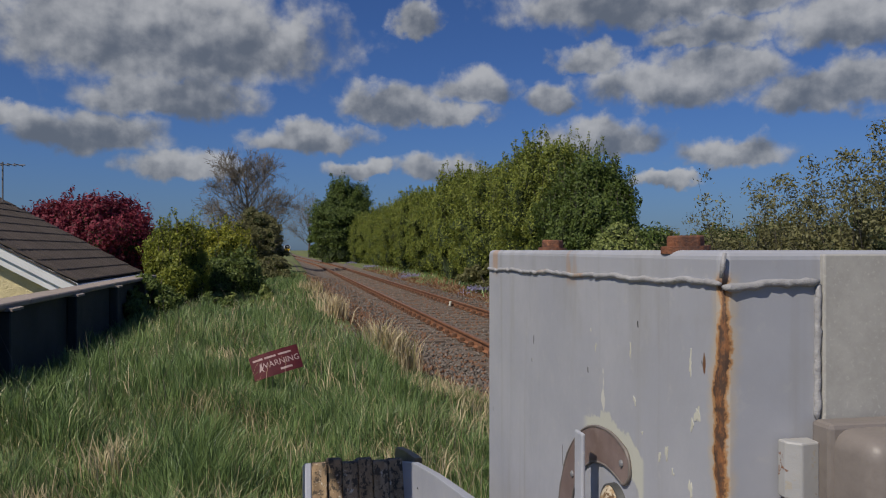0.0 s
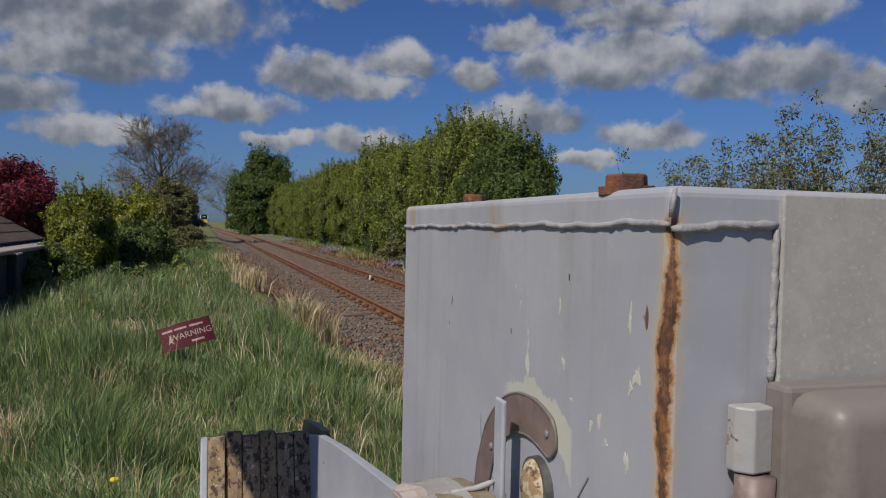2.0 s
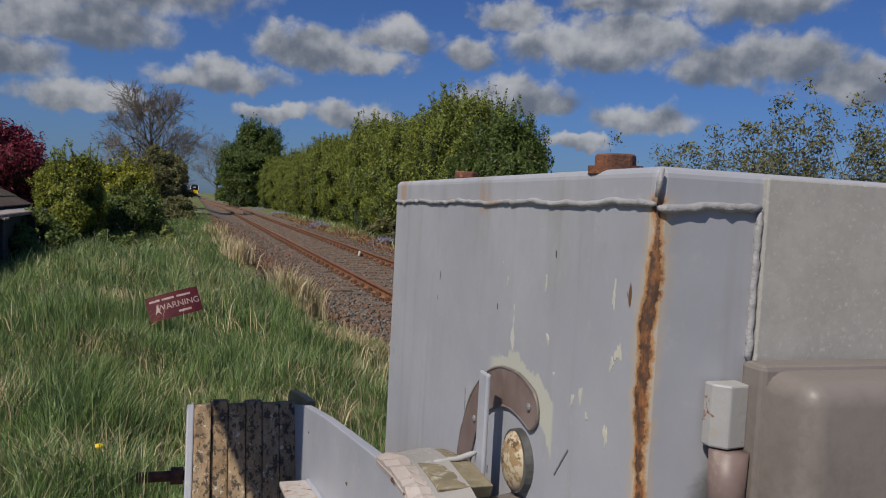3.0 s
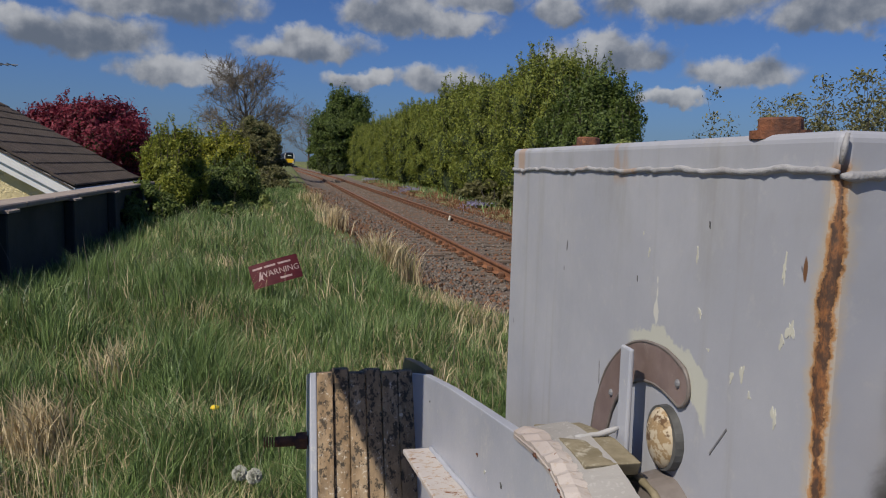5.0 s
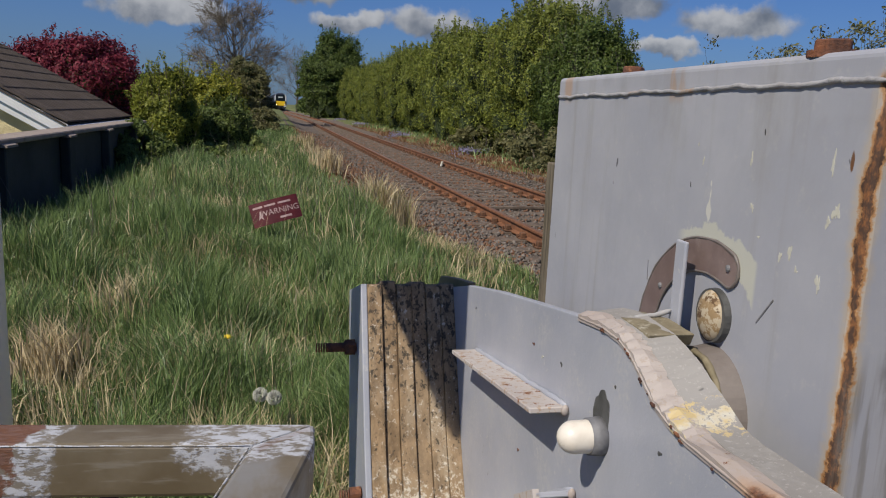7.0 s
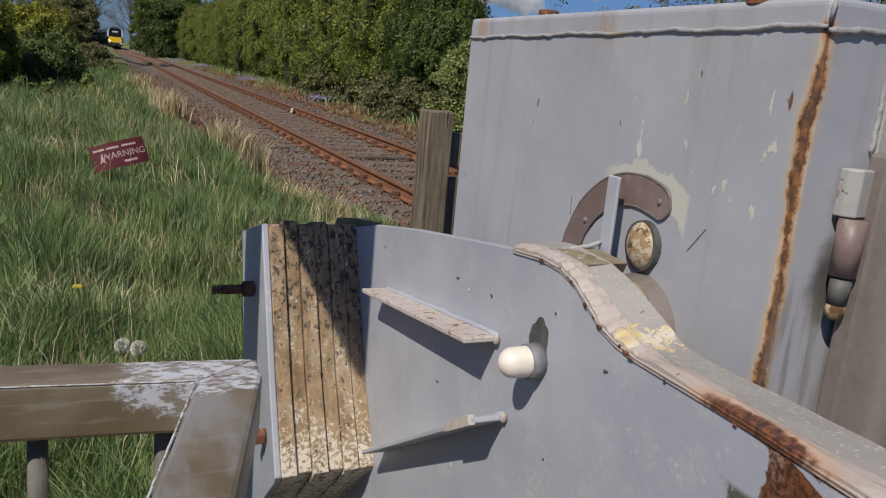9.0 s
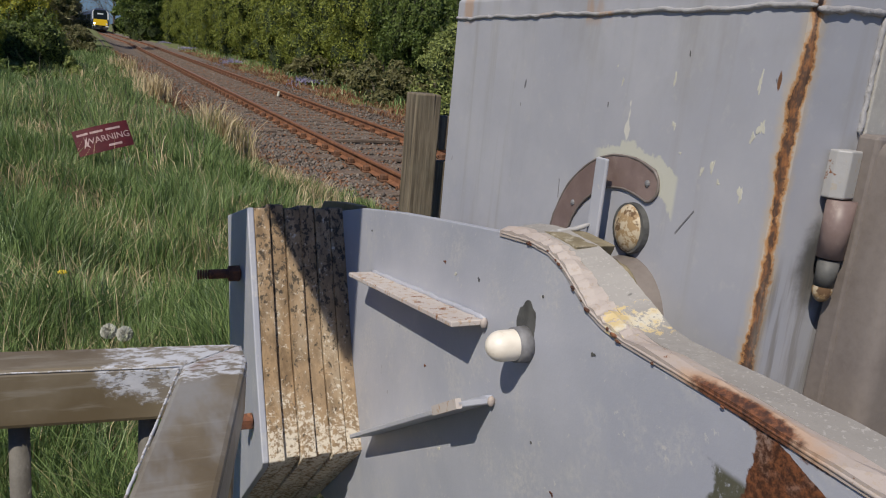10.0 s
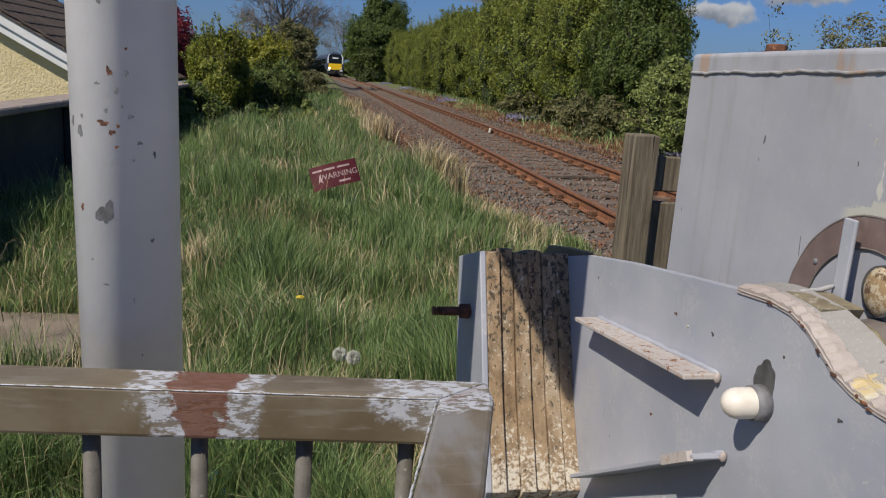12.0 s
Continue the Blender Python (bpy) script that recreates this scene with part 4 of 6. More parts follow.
def build_arm():
    arm = thing("counterweight_boom", "grey steel barrier boom end with stacked counterweights", "barrier boom")
    X = 0.268
    top = [(1.66, 1.105), (1.455, 1.158), (1.30, 1.186), (1.169, 1.206), (1.04, 1.225), (0.985, 1.231), (0.952, 1.230), (0.928, 1.224), (0.905, 1.212), (0.884, 1.200), (0.862, 1.194), (0.835, 1.191), (0.72, 1.191), (0.60, 1.188), (0.45, 1.18)]
    plate = part("side_plate", prism(top + [(0.45, 0.70), (1.20, 0.66), (1.60, 0.60)], "x", X, X + 0.010, 0.0012), M_ARM, arm, "painted grey side plate")
    part("side_plate", prism([(1.72, 1.10), (1.70, 1.118), (1.60, 1.137), (1.50, 1.152), (1.50, 0.70), (1.65, 0.62)], "x", 0.2785, 0.290, 0.001), M_GATE, arm, "dark inner plate")
    # flange along the upper edge
    prof = [p for p in top if p[0] < 1.06]
    prof = [(prof[k][0] + (prof[k + 1][0] - prof[k][0]) * f / 5, prof[k][1] + (prof[k + 1][1] - prof[k][1]) * f / 5) for k in range(len(prof) - 1) for f in range(5)] + prof[-1:]
    rng = random.Random(29)

    def far_z(y):
        return float(np.interp(y, [0.45, 0.655, 0.828, 0.902, 0.94, 1.0, 1.06], [1.188, 1.197, 1.1925, 1.2235, 1.233, 1.236, 1.227]))
    for name, xa, xb, material, lab, lumpy in (("top_flange", 0.2835, 0.312, M_FLANGE, "rough grey flange with peeling yellowed paint", 0.0004), ("weld_strip", X - 0.0015, 0.2845, M_RIM, "lumpy weld strip with pinkish paint and rust", 0.0016)):
        bm = bmesh.new()
        rows = []
        for y, z in prof:
            za, zb = (z + (far_z(y) - z) * (q - X) / (0.312 - X) for q in (xa, xb))
            ja, jb = (rng.uniform(-lumpy, lumpy) + 0.003 for _ in range(2))
            mid = (za + zb) / 2 + 0.003 + (0.0022 if lumpy > 0.001 else 0.0) + rng.uniform(-lumpy, lumpy)
            rows.append([bm.verts.new(v) for v in ((xa, y, za - 0.004), (xa, y, za + ja), ((xa + xb) / 2, y, mid), (xb, y, zb + jb), (xb, y, zb - 0.004))])
        for a, b in zip(rows, rows[1:]):
            for k in range(5):
                bm.faces.new((a[k], a[(k + 1) % 5], b[(k + 1) % 5], b[k]))
        bm.faces.new(rows[0])
        bm.faces.new(rows[-1][::-1])
        bmesh.ops.recalc_face_normals(bm, faces=list(bm.faces))
        part(name, bm, material, arm, lab)
    part("weld_bead", weld_bead([(X - 0.001, y, z - 0.001) for y, z in [(top[i][0] + (top[i + 1][0] - top[i][0]) * k / 8, top[i][1] + (top[i + 1][1] - top[i][1]) * k / 8) for i in range(4, len(top) - 1) for k in range(8)]], 0.0013, 14), M_RIM, arm)
    part("gusset", prism([(1.055, 1.226), (1.03, 1.231), (0.985, 1.2375), (0.94, 1.236), (0.945, 1.225), (1.04, 1.215)], "x", 0.288, 0.330, 0.001), M_OCHRE, arm, "ochre stained gusset plate")
    part("pointer_strap", box(0.335, 0.339, 0.978, 0.995, 1.225, 1.308, 0.0015, 2), M_ARM, arm, "upright pointer strap")
    part("strap_foot", weld_bead([(0.300 + 0.036 * i / 8, 0.992, 1.2375 + 0.006 * (i / 8) ** 3) for i in range(9)], 0.0022, 17), M_CATCH, arm)
    # two bracing ribs
    for (y0, z0), (y1, z1), lip in (((1.393, 1.076), (1.050, 1.127), True), ((1.345, 0.848), (1.018, 1.055), False)):
        rib = bmesh.new()
        d = Vector((0, y1 - y0, z1 - z0)).normalized()
        n = Vector((0, -d.z, d.y)) if d.y > 0 else Vector((0, d.z, -d.y))
        a, b = Vector((X, y0, z0)), Vector((X, y1, z1))
        vs = []
        for p, w in ((a, 0.037), (b, 0.040)):
            for dx in (0.002, -w):
                for t in (-0.003, 0.003):
                    vs.append(rib.verts.new(p + Vector((dx, 0, 0)) + n * t))
        for f in ((0, 1, 3, 2), (4, 6, 7, 5), (0, 4, 5, 1), (2, 3, 7, 6), (1, 5, 7, 3), (0, 2, 6, 4)):
            rib.faces.new([vs[i] for i in f])
        bmesh.ops.recalc_face_normals(rib, faces=list(rib.faces))
        bmesh.ops.bevel(rib, geom=list(rib.edges), offset=0.001, segments=1, affect="EDGES")
        ob = part("rib", rib, M_RIB if lip else M_ARM, arm, "welded rib with rust and pinkish worn paint" if lip else "welded grey rib")
        part("weld_bead", weld_bead([tuple(a + (b - a) * i / 30 + Vector((-0.002, 0, 0)) + n * (0.004 if n.z > 0 else -0.004)) for i in range(31)], 0.0032, 23), M_ARM, ob)
        if not lip:
            edge = bmesh.new()
            c = b + (a - b) * 0.16
            ring = []
            for p in (b, c):
                ring.append([edge.verts.new(p + Vector((dx, 0, 0)) + n * t) for dx, t in ((-0.036, -0.0042), (-0.0425, -0.0042), (-0.0425, 0.006), (-0.036, 0.006))])
            for k in range(4):
                edge.faces.new((ring[0][k], ring[0][(k + 1) % 4], ring[1][(k + 1) % 4], ring[1][k]))
            edge.faces.new(ring[0][::-1])
            edge.faces.new(ring[1])
            bmesh.ops.recalc_face_normals(edge, faces=list(edge.faces))
            part("rib_lip", edge, M_RIB, ob, "rusted pale end of the rib")
        part("weld_lump", dome(tuple(b + Vector((-0.004, -0.002, 0))), 0.0045, (0.9, 0.7, 1.3), 12), M_RIM, ob, "", True)
    rng = random.Random(19)
    for i in range(18):
        k = rng.uniform(4, len(top) - 1.01)
        u, v = top[int(k)], top[int(k) + 1]
        f = k - int(k)
        y, z = u[0] + (v[0] - u[0]) * f, u[1] + (v[1] - u[1]) * f
        part("rust_spot", dome((X - 0.002, y, z - rng.uniform(0.0, 0.005)), rng.uniform(0.0009, 0.0024), (0.5, rng.uniform(1.0, 2.4), 0.8), 8), M_RUST, plate)
    # white cap on its collar
    collar = part("lamp_collar", rod((X + 0.001, 0.972, 1.134), (X - 0.013, 0.972, 1.134), 0.0175, 0.0165, 24), M_BARE, arm, "grey collar", True)
    cap = bmesh.new()
    prof = [(0.011, 0.0148), (0.026, 0.0146)] + [(0.026 + 0.0150 * math.sin(radians(q)), 0.0146 * math.cos(radians(q))) for q in range(15, 90, 15)] + [(0.0411, 0.0006)]
    rings = [[cap.verts.new((X - d, 0.972 + q * math.cos(k * math.tau / 28), 1.134 + q * math.sin(k * math.tau / 28))) for k in range(28)] for d, q in prof]
    for u, v in zip(rings, rings[1:]):
        for k in range(28):
            cap.faces.new((u[k], u[(k + 1) % 28], v[(k + 1) % 28], v[k]))
    cap.faces.new(rings[-1])
    bmesh.ops.recalc_face_normals(cap, faces=list(cap.faces))
    part("white_cap", cap, M_WHITECAP, arm, "rounded white plastic cap", True)
    part("grease_stain", prism(stain_patch(0.974, 1.150, 0.017, 0.024, 77, 40, 0.12), "x", X - 0.0006, X + 0.001), M_GREASE, plate, "dark oily stain")
    for y, z in ((0.952, 1.187), (0.942, 1.048), (1.41, 1.135)):
        part("drilled_hole", rod((X + 0.001, y, z), (X - 0.0007, y, z), 0.0014, None, 10), M_GREASE, plate)
    for i, (y, z) in enumerate(((1.16, 1.16), (1.13, 1.155), (1.075, 1.165), (1.19, 1.02), (1.13, 0.94), (0.87, 1.165), (0.90, 1.02))):
        part("paint_chip", prism(stain_patch(y, z, 0.0024, 0.0018, 60 + i, 14, 0.8), "x", X - 0.0006, X + 0.001), (M_RUST, M_HALO, M_GREASE)[i % 3], plate)
    # counterweights
    front, foot, back, head = (1.56, 1.137), (1.393, 0.787), (1.62, 0.575), (1.735, 1.085)
    n, x0, step = 6, 0.128, 0.0235
    rng = random.Random(8)
    for i in range(n):
        j = rng.uniform(-0.005, 0.005)
        mid = (1.452, 0.92)
        w = part("counterweight", prism([(front[0] + j, front[1] + j * 0.5), (mid[0] + j + 0.012, mid[1]), (foot[0] + j, foot[1] + 0.010), (foot[0] + j + 0.010, foot[1] - 0.004), back, head, (front[0] + j + 0.02, front[1] + j * 0.5 - 0.003)], "x", x0 + i * step + 0.0003, x0 + (i + 1) * step - 0.0003, 0.0018), M_WEIGHT, arm, "slab weight, brown and cream with lichen")
    part("clamp_plate", prism([(front[0] - 0.002, front[1]), (1.459, 0.92), (foot[0] - 0.002, foot[1] + 0.010), (foot[0] + 0.008, foot[1] - 0.006), back, head], "x", x0 - 0.010, x0, 0.002), M_ARM, arm, "pale grey outer clamp plate")
    for y, z, ln in ((1.60, 1.02, 0.048), (1.468, 0.826, 0.016)):
        stud = part("stud", rod((x0 - 0.005, y, z), (x0 - 0.012 - ln, y, z), 0.0075, None, 14), M_RUST, arm, "rusty threaded stud", True)
        part("nut", rod((x0 - 0.012, y, z), (x0 - 0.029, y, z), 0.0135, 0.013, 6), M_RUST, stud)
        for k in range(int(ln / 0.004)):
            part("thread", rod((x0 - 0.03 - k * 0.004, y, z), (x0 - 0.032 - k * 0.004, y, z), 0.0083, 0.0075, 12), M_RUST, stud)


build_arm()


# ---- gate and pole ----
def build_gate():
    gate = thing("gate", "pedestrian gate of square steel tube with flaked paint and round bars", "gate")
    part("top_rail", prism([(-1.36, 1.0), (-0.0335, 1.0), (0.018, 1.044), (-1.36, 1.044)], "z", 1.088, 1.136, 0.004), M_GATE, gate, "bare olive-brown top rail")
    part("bottom_rail", box(-1.36, -0.034, 1.0, 1.044, 0.24, 0.285, 0.005, 3), M_GATE, gate)
    part("end_post", box(-0.028, 0.012, 1.002, 1.042, 0.13, 1.09, 0.005, 3), M_GATE, gate, "upright post of olive-grey steel")
    ret = part("return_rail", prism([(-0.0335, 1.0), (0.018, 1.044), (0.0185, 1.005), (-0.105, 0.40), (-0.155, 0.41)], "z", 1.088, 1.136, 0.004), M_GATE, gate, "return rail of scuffed grey steel")
    part("weld_bead", weld_bead(line_points((-0.036, 0.995, 1.1345), (-0.100, 0.68, 1.1345), 60), 0.0010, 41), M_WHITE_FLAKE, ret, "pale line of old paint")
    part("weld_bead", weld_bead(line_points((-0.036, 1.0005, 1.1345), (-1.30, 1.0005, 1.1345), 160), 0.0007, 43), M_WHITE_FLAKE, gate, "worn pale edge")
    part("end_post", box(-0.155, -0.105, 0.36, 0.41, 0.11, 1.136, 0.005, 2), M_GATE, gate)
    part("end_post", box(-1.41, -1.36, 0.996, 1.048, 0.10, 1.136, 0.005, 3), M_GATE, gate)
    for i in range(14):
        part("bar", rod((-0.058 - 0.0955 * i, 1.022, 0.285), (-0.058 - 0.0955 * i, 1.022, 1.089), 0.0078, None, 16), M_BAR, gate, "", True)
    gate.matrix_world = pose(0, 1.0, 0) @ pose(0, 0, 0, 0, 0, -3.4) @ pose(-0.42, 0, 1.136, 0, 1.15, 0) @ pose(0.42, -1.0, -1.136)


build_gate()


def build_pole():
    pole = thing("pole", "thick round pale grey painted pole with chipped paint", "pole")
    r, cx, cy = 0.0555, -0.357, 1.263
    part("shaft", rod((cx, cy, 0.10), (cx, cy, 4.6), r, None, 64), M_POLE, pole, "", True)
    part("base_collar", rod((cx, cy, 0.10), (cx, cy, 0.20), 0.075, 0.068, 40), M_POLE, pole, "", True)
    # unseen plate with clamps, added to cast the slanting shadow on the counterweights
    sign = part("sign_plate", prism([(-0.281, 1.29), (-0.349, 0.985), (-0.359, 0.987), (-0.291, 1.292)], "z", 1.79, 2.36, 0.002), M_BARE, pole, "plain metal plate out of view on the pole, added to shade the weights")
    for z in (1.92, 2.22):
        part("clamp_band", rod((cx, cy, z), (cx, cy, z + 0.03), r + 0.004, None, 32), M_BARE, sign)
    part("cap", dome((cx, cy, 4.6), r, (1, 1, 0.4), 32), M_POLE, pole, "", True)

    def chip(ang, z, w, h, seed, m):
        bm = bmesh.new()
        out = stain_patch(0, 0, w, h, seed, 18, 0.5)
        mid = bm.verts.new((cx + (r + 0.0005) * math.sin(radians(ang)), cy - (r + 0.0005) * math.cos(radians(ang)), z))
        ring = []
        for u, v in out:
            a = radians(ang) + u / r
            ring.append(bm.verts.new((cx + (r + 0.0004) * math.sin(a), cy - (r + 0.0004) * math.cos(a), z + v)))
        for i in range(len(ring)):
            bm.faces.new((mid, ring[i], ring[(i + 1) % len(ring)]))
        bmesh.ops.recalc_face_normals(bm, faces=list(bm.faces))
        part("paint_chip", bm, m, pole, "grey chip in the paint")
    chip(-11, 1.250, 0.0080, 0.0125, 1, M_CHIP)
    rng = random.Random(11)
    for i in range(26):
        chip(rng.uniform(-55, 45), rng.choice((rng.uniform(1.30, 1.40), rng.uniform(1.05, 1.5))), rng.uniform(0.0008, 0.003), rng.uniform(0.0008, 0.004), 100 + i, rng.choice((M_BARE, M_BARE, M_RUST)))
    chip(-40, 1.335, 0.003, 0.007, 7, M_BARE)
    chip(-10, 1.345, 0.005, 0.003, 9, M_RUST)


build_pole()


# ---- fence ----
def build_fence():
    f = thing("timber_fence", "weathered timber fence with square posts and wide boards", "fence")
    for x in (1.028, 2.3):
        post = part("post", box(x - 0.05, x + 0.05, 3.0, 3.1, -0.35, 1.243, 0.006, 2), M_WOOD, f, "dark weathered square post")
    for z0, z1 in ((1.035, 1.165), (0.70, 0.995), (0.30, 0.62)):
        part("board", box(1.078, 2.25, 3.04, 3.075, z0, z1, 0.005, 1), M_WOOD, f, "grey weathered board")


build_fence()


# ---- warning sign ----
def build_sign():
    s = thing("warning_sign", "faded red warning sign lying tilted in the grass", "sign")
    sheet = box(-0.205, 0.205, -0.002, 0.002, 0.0, 0.20)
    bmesh.ops.subdivide_edges(sheet, edges=[e for e in sheet.edges if abs(e.verts[0].co.x - e.verts[1].co.x) > 0.1], cuts=15)
    plate = part("plate", sheet, M_RED, s, "faded red plate, bent a little")
    cu = bpy.data.curves.new("lettering", "FONT")
    cu.body, cu.size, cu.align_x, cu.extrude, cu.space_character = "WARNING", 0.068, "CENTER", 0.0006, 1.02
    tmp = bpy.data.objects.new("lettering", cu)
    scene.collection.objects.link(tmp)
    bpy.context.view_layer.update()
    me = bpy.data.meshes.new_from_object(tmp.evaluated_get(bpy.context.evaluated_depsgraph_get()))
    bpy.data.objects.remove(tmp)
    me.materials.clear()
    me.materials.append(M_SIGNWHITE)
    t = new("lettering", me)
    t.parent = s
    t.matrix_basis = pose(0.03, -0.0032, 0.075, 90)

    def strip_bar(x0, x1, z0, z1):
        bar = box(x0, x1, -0.0036, -0.002, z0, z1)
        bmesh.ops.subdivide_edges(bar, edges=[e for e in bar.edges if abs(e.verts[0].co.x - e.verts[1].co.x) > 0.03], cuts=6)
        part("text_bar", bar, M_SIGNWHITE, s)
    for x0, x1 in ((-0.18, -0.10), (-0.085, 0.01), (0.03, 0.14)):
        strip_bar(x0, x1, 0.150, 0.166)
    strip_bar(0.02, 0.12, 0.028, 0.045)
    part("warning_mark", prism([(-0.155, 0.05), (-0.135, 0.11), (-0.115, 0.135), (-0.125, 0.09), (-0.11, 0.05), (-0.135, 0.07)], "y", -0.0032, -0.002), M_SIGNWHITE, s, "worn pale mark")
    # the sheet is bowed: its ends curl back
    for ob in s.children:
        for v in ob.data.vertices:
            x = v.co.x + ob.matrix_basis.translation.x
            if ob.name.startswith("lettering"):
                v.co.z -= 0.9 * x * x
            else:
                v.co.y += 0.9 * x * x
    s.matrix_world = pose(0.03, 6.86, 0.44, -16, -15.0, 8)


build_sign()


# ---- house beyond the wall ----
def build_house():
    h = thing("bungalow", "cream rendered bungalow with a dark brown tiled roof", "house")
    ex, ez, y0, y1, pitch, run = -2.84, 0.99, 12.0, 16.9, math.tan(radians(29)), 5.2
    rx, rz = ex - run, ez + run * pitch
    w0 = ez - 0.12
    part("gable_wall", prism([(ex - 0.25, -1.1), (ex - 0.25, w0), (rx, w0 + (run - 0.25) * pitch), (rx - run + 0.25, w0), (rx - run + 0.25, -1.1)], "y", y0 + 0.22, y1 - 0.2), M_CREAM, h, "cream roughcast wall")
    for yy in (y0 + 0.02,):
        part("bargeboard", prism([(ex + 0.02, ez - 0.13), (ex + 0.02, ez + 0.0), (rx, rz), (rx, rz - 0.15), (ex - 0.12, ez - 0.10)], "y", yy, yy + 0.04), M_WHITE, h, "white painted bargeboard")
        part("bargeboard", prism([(rx, rz - 0.15), (rx, rz), (rx - run, ez), (rx - run, ez - 0.15)], "y", yy, yy + 0.04), M_WHITE, h)
    part("soffit", prism([(ex, ez - 0.12), (ex - 0.30, ez - 0.12), (rx, rz - 0.28), (rx, rz - 0.13)], "y", y0 + 0.06, y0 + 0.23), M_WHITE, h)
    part("roof_deck", prism([(ex, ez - 0.02), (ex, ez + 0.005), (rx, rz + 0.005), (rx - run, ez + 0.005), (rx - run, ez - 0.02), (rx, rz - 0.05)], "y", y0, y1), M_TILE, h)
    part("gutter", rod((ex + 0.05, y0 + 0.05, ez - 0.06), (ex + 0.05, y1, ez - 0.06), 0.055, None, 12), M_WHITE, h, "white gutter")
    # interlocking tiles, one by one, in courses
    tile = box(-0.175, 0.0, -0.165, 0.165, 0.0, 0.022, 0.004, 1)
    box(-0.175, 0.0, -0.16, -0.11, 0.018, 0.034, 0.004, 1, tile)
    box(-0.175, 0.0, 0.03, 0.08, 0.018, 0.030, 0.004, 1, tile)
    bmesh.ops.scale(tile, vec=(2.1, 1, 1), verts=list(tile.verts))
    me = bpy.data.meshes.new("roof_tile")
    tile.to_mesh(me)
    me.materials.append(M_TILE)
    roof = part("roof", box(rx - 0.12, rx + 0.12, y0, y1, rz + 0.0, rz + 0.07, 0.03, 2), M_TILE, h, "dark brown concrete roof tiles")
    rng = random.Random(2)
    for c in range(17):
        for k in range(15):
            ob = new("tile", me)
            ob.parent = roof
            s = 0.30 * c + 0.03
            ob.location = (ex - s * math.cos(radians(29)) + 0.05, y0 + 0.16 + 0.327 * k, ez + s * math.sin(radians(29)) + 0.012 + rng.uniform(0, 0.003))
            ob.rotation_euler = (0, radians(29 - 3.0), 0)
    # aerial on the ridge
    a = thing("television_aerial", "thin metal television aerial on the roof", "aerial")
    part("mast", rod((-5.25, 16.4, 2.2), (-5.25, 16.4, 3.15), 0.016, None, 8), M_BARE, a)
    for i in range(5):
        part("element", rod((-5.45 + 0.12 * i, 16.15, 3.1), (-5.45 + 0.12 * i, 16.65, 3.1), 0.008, None, 6), M_BARE, a)
    part("boom", rod((-5.55, 16.4, 3.1), (-4.85, 16.4, 3.1), 0.01, None, 6), M_BARE, a)


build_house()


# ---- plants ----
def leaf_cloud(rng, blobs, n, size, fill=0.35):
    """Leaves scattered through the outer part of a heap of ellipsoids."""
    b = np.array(blobs)
    area = (b[:, 3] * b[:, 4] * b[:, 5]) ** (2 / 3)
    pick = rng.choice(len(b), n, p=area / area.sum())
    d = rng.normal(size=(n, 3))
    d /= np.linalg.norm(d, axis=1)[:, None]
    d[:, 2] = np.where(d[:, 2] < -0.5, -d[:, 2], d[:, 2])
    rad = 1.04 - fill * rng.random(n) ** 1.3 + 0.16 * np.abs(rng.normal(size=n)) * (rng.random(n) < 0.35)
    c = b[pick, :3] + d * b[pick, 3:6] * rad[:, None]
    nrm = d + 0.75 * rng.normal(size=(n, 3))
    nrm /= np.linalg.norm(nrm, axis=1)[:, None]
    t = np.cross(nrm, rng.normal(size=(n, 3)))
    t /= np.linalg.norm(t, axis=1)[:, None]
    u = np.cross(nrm, t)
    s = size * rng.uniform(0.6, 1.35, n)[:, None]
    v = np.stack([c - t * s, c - u * s * 0.42 + nrm * s * 0.12, c + t * s, c + u * s * 0.42 + nrm * s * 0.12], 1)
    return v


LEAF = ((0, 1, 2, 3),)


def heap(rng, w, d, h, n, low=0.25):
    """Mounds heaped into a bush that stands on z = 0: a few large ones within, many small ones over them."""
    out = []
    for i in range(n * 2):
        big = i < n * 0.6
        a, q = rng.uniform(0, math.tau), rng.random() ** 0.5
        x, y = 0.5 * w * q * math.cos(a) * 1.05, 0.5 * d * q * math.sin(a) * 1.05
        r = rng.uniform(0.20, 0.30) * min(w, d, h) if big else rng.uniform(0.09, 0.17) * min(max(w, 0.6), d, h)
        fall = 1 - 0.38 * q ** 2.5
        k = rng.uniform(low, 1.0) if big else rng.choice((rng.uniform(0.82, 1.02), rng.uniform(low, 1.0)))
        if not big and k < 0.8:
            x, y = 0.56 * w * math.cos(a), 0.56 * d * math.sin(a)
        z = k * h * fall - r * 0.7
        out.append((x, y, max(z, r * 0.5), r * rng.uniform(0.9, 1.5), r * rng.uniform(0.9, 1.5), r * rng.uniform(0.75, 1.2)))
    return out


def core_mesh(blobs, k=0.80):
    bm = bmesh.new()
    for x, y, z, a, b, c in blobs:
        bmesh.ops.create_icosphere(bm, subdivisions=1, radius=1.0, matrix=Matrix.Translation((x, y, z)) @ Matrix.Diagonal((a * k, b * k, c * k, 1)))
    return bm


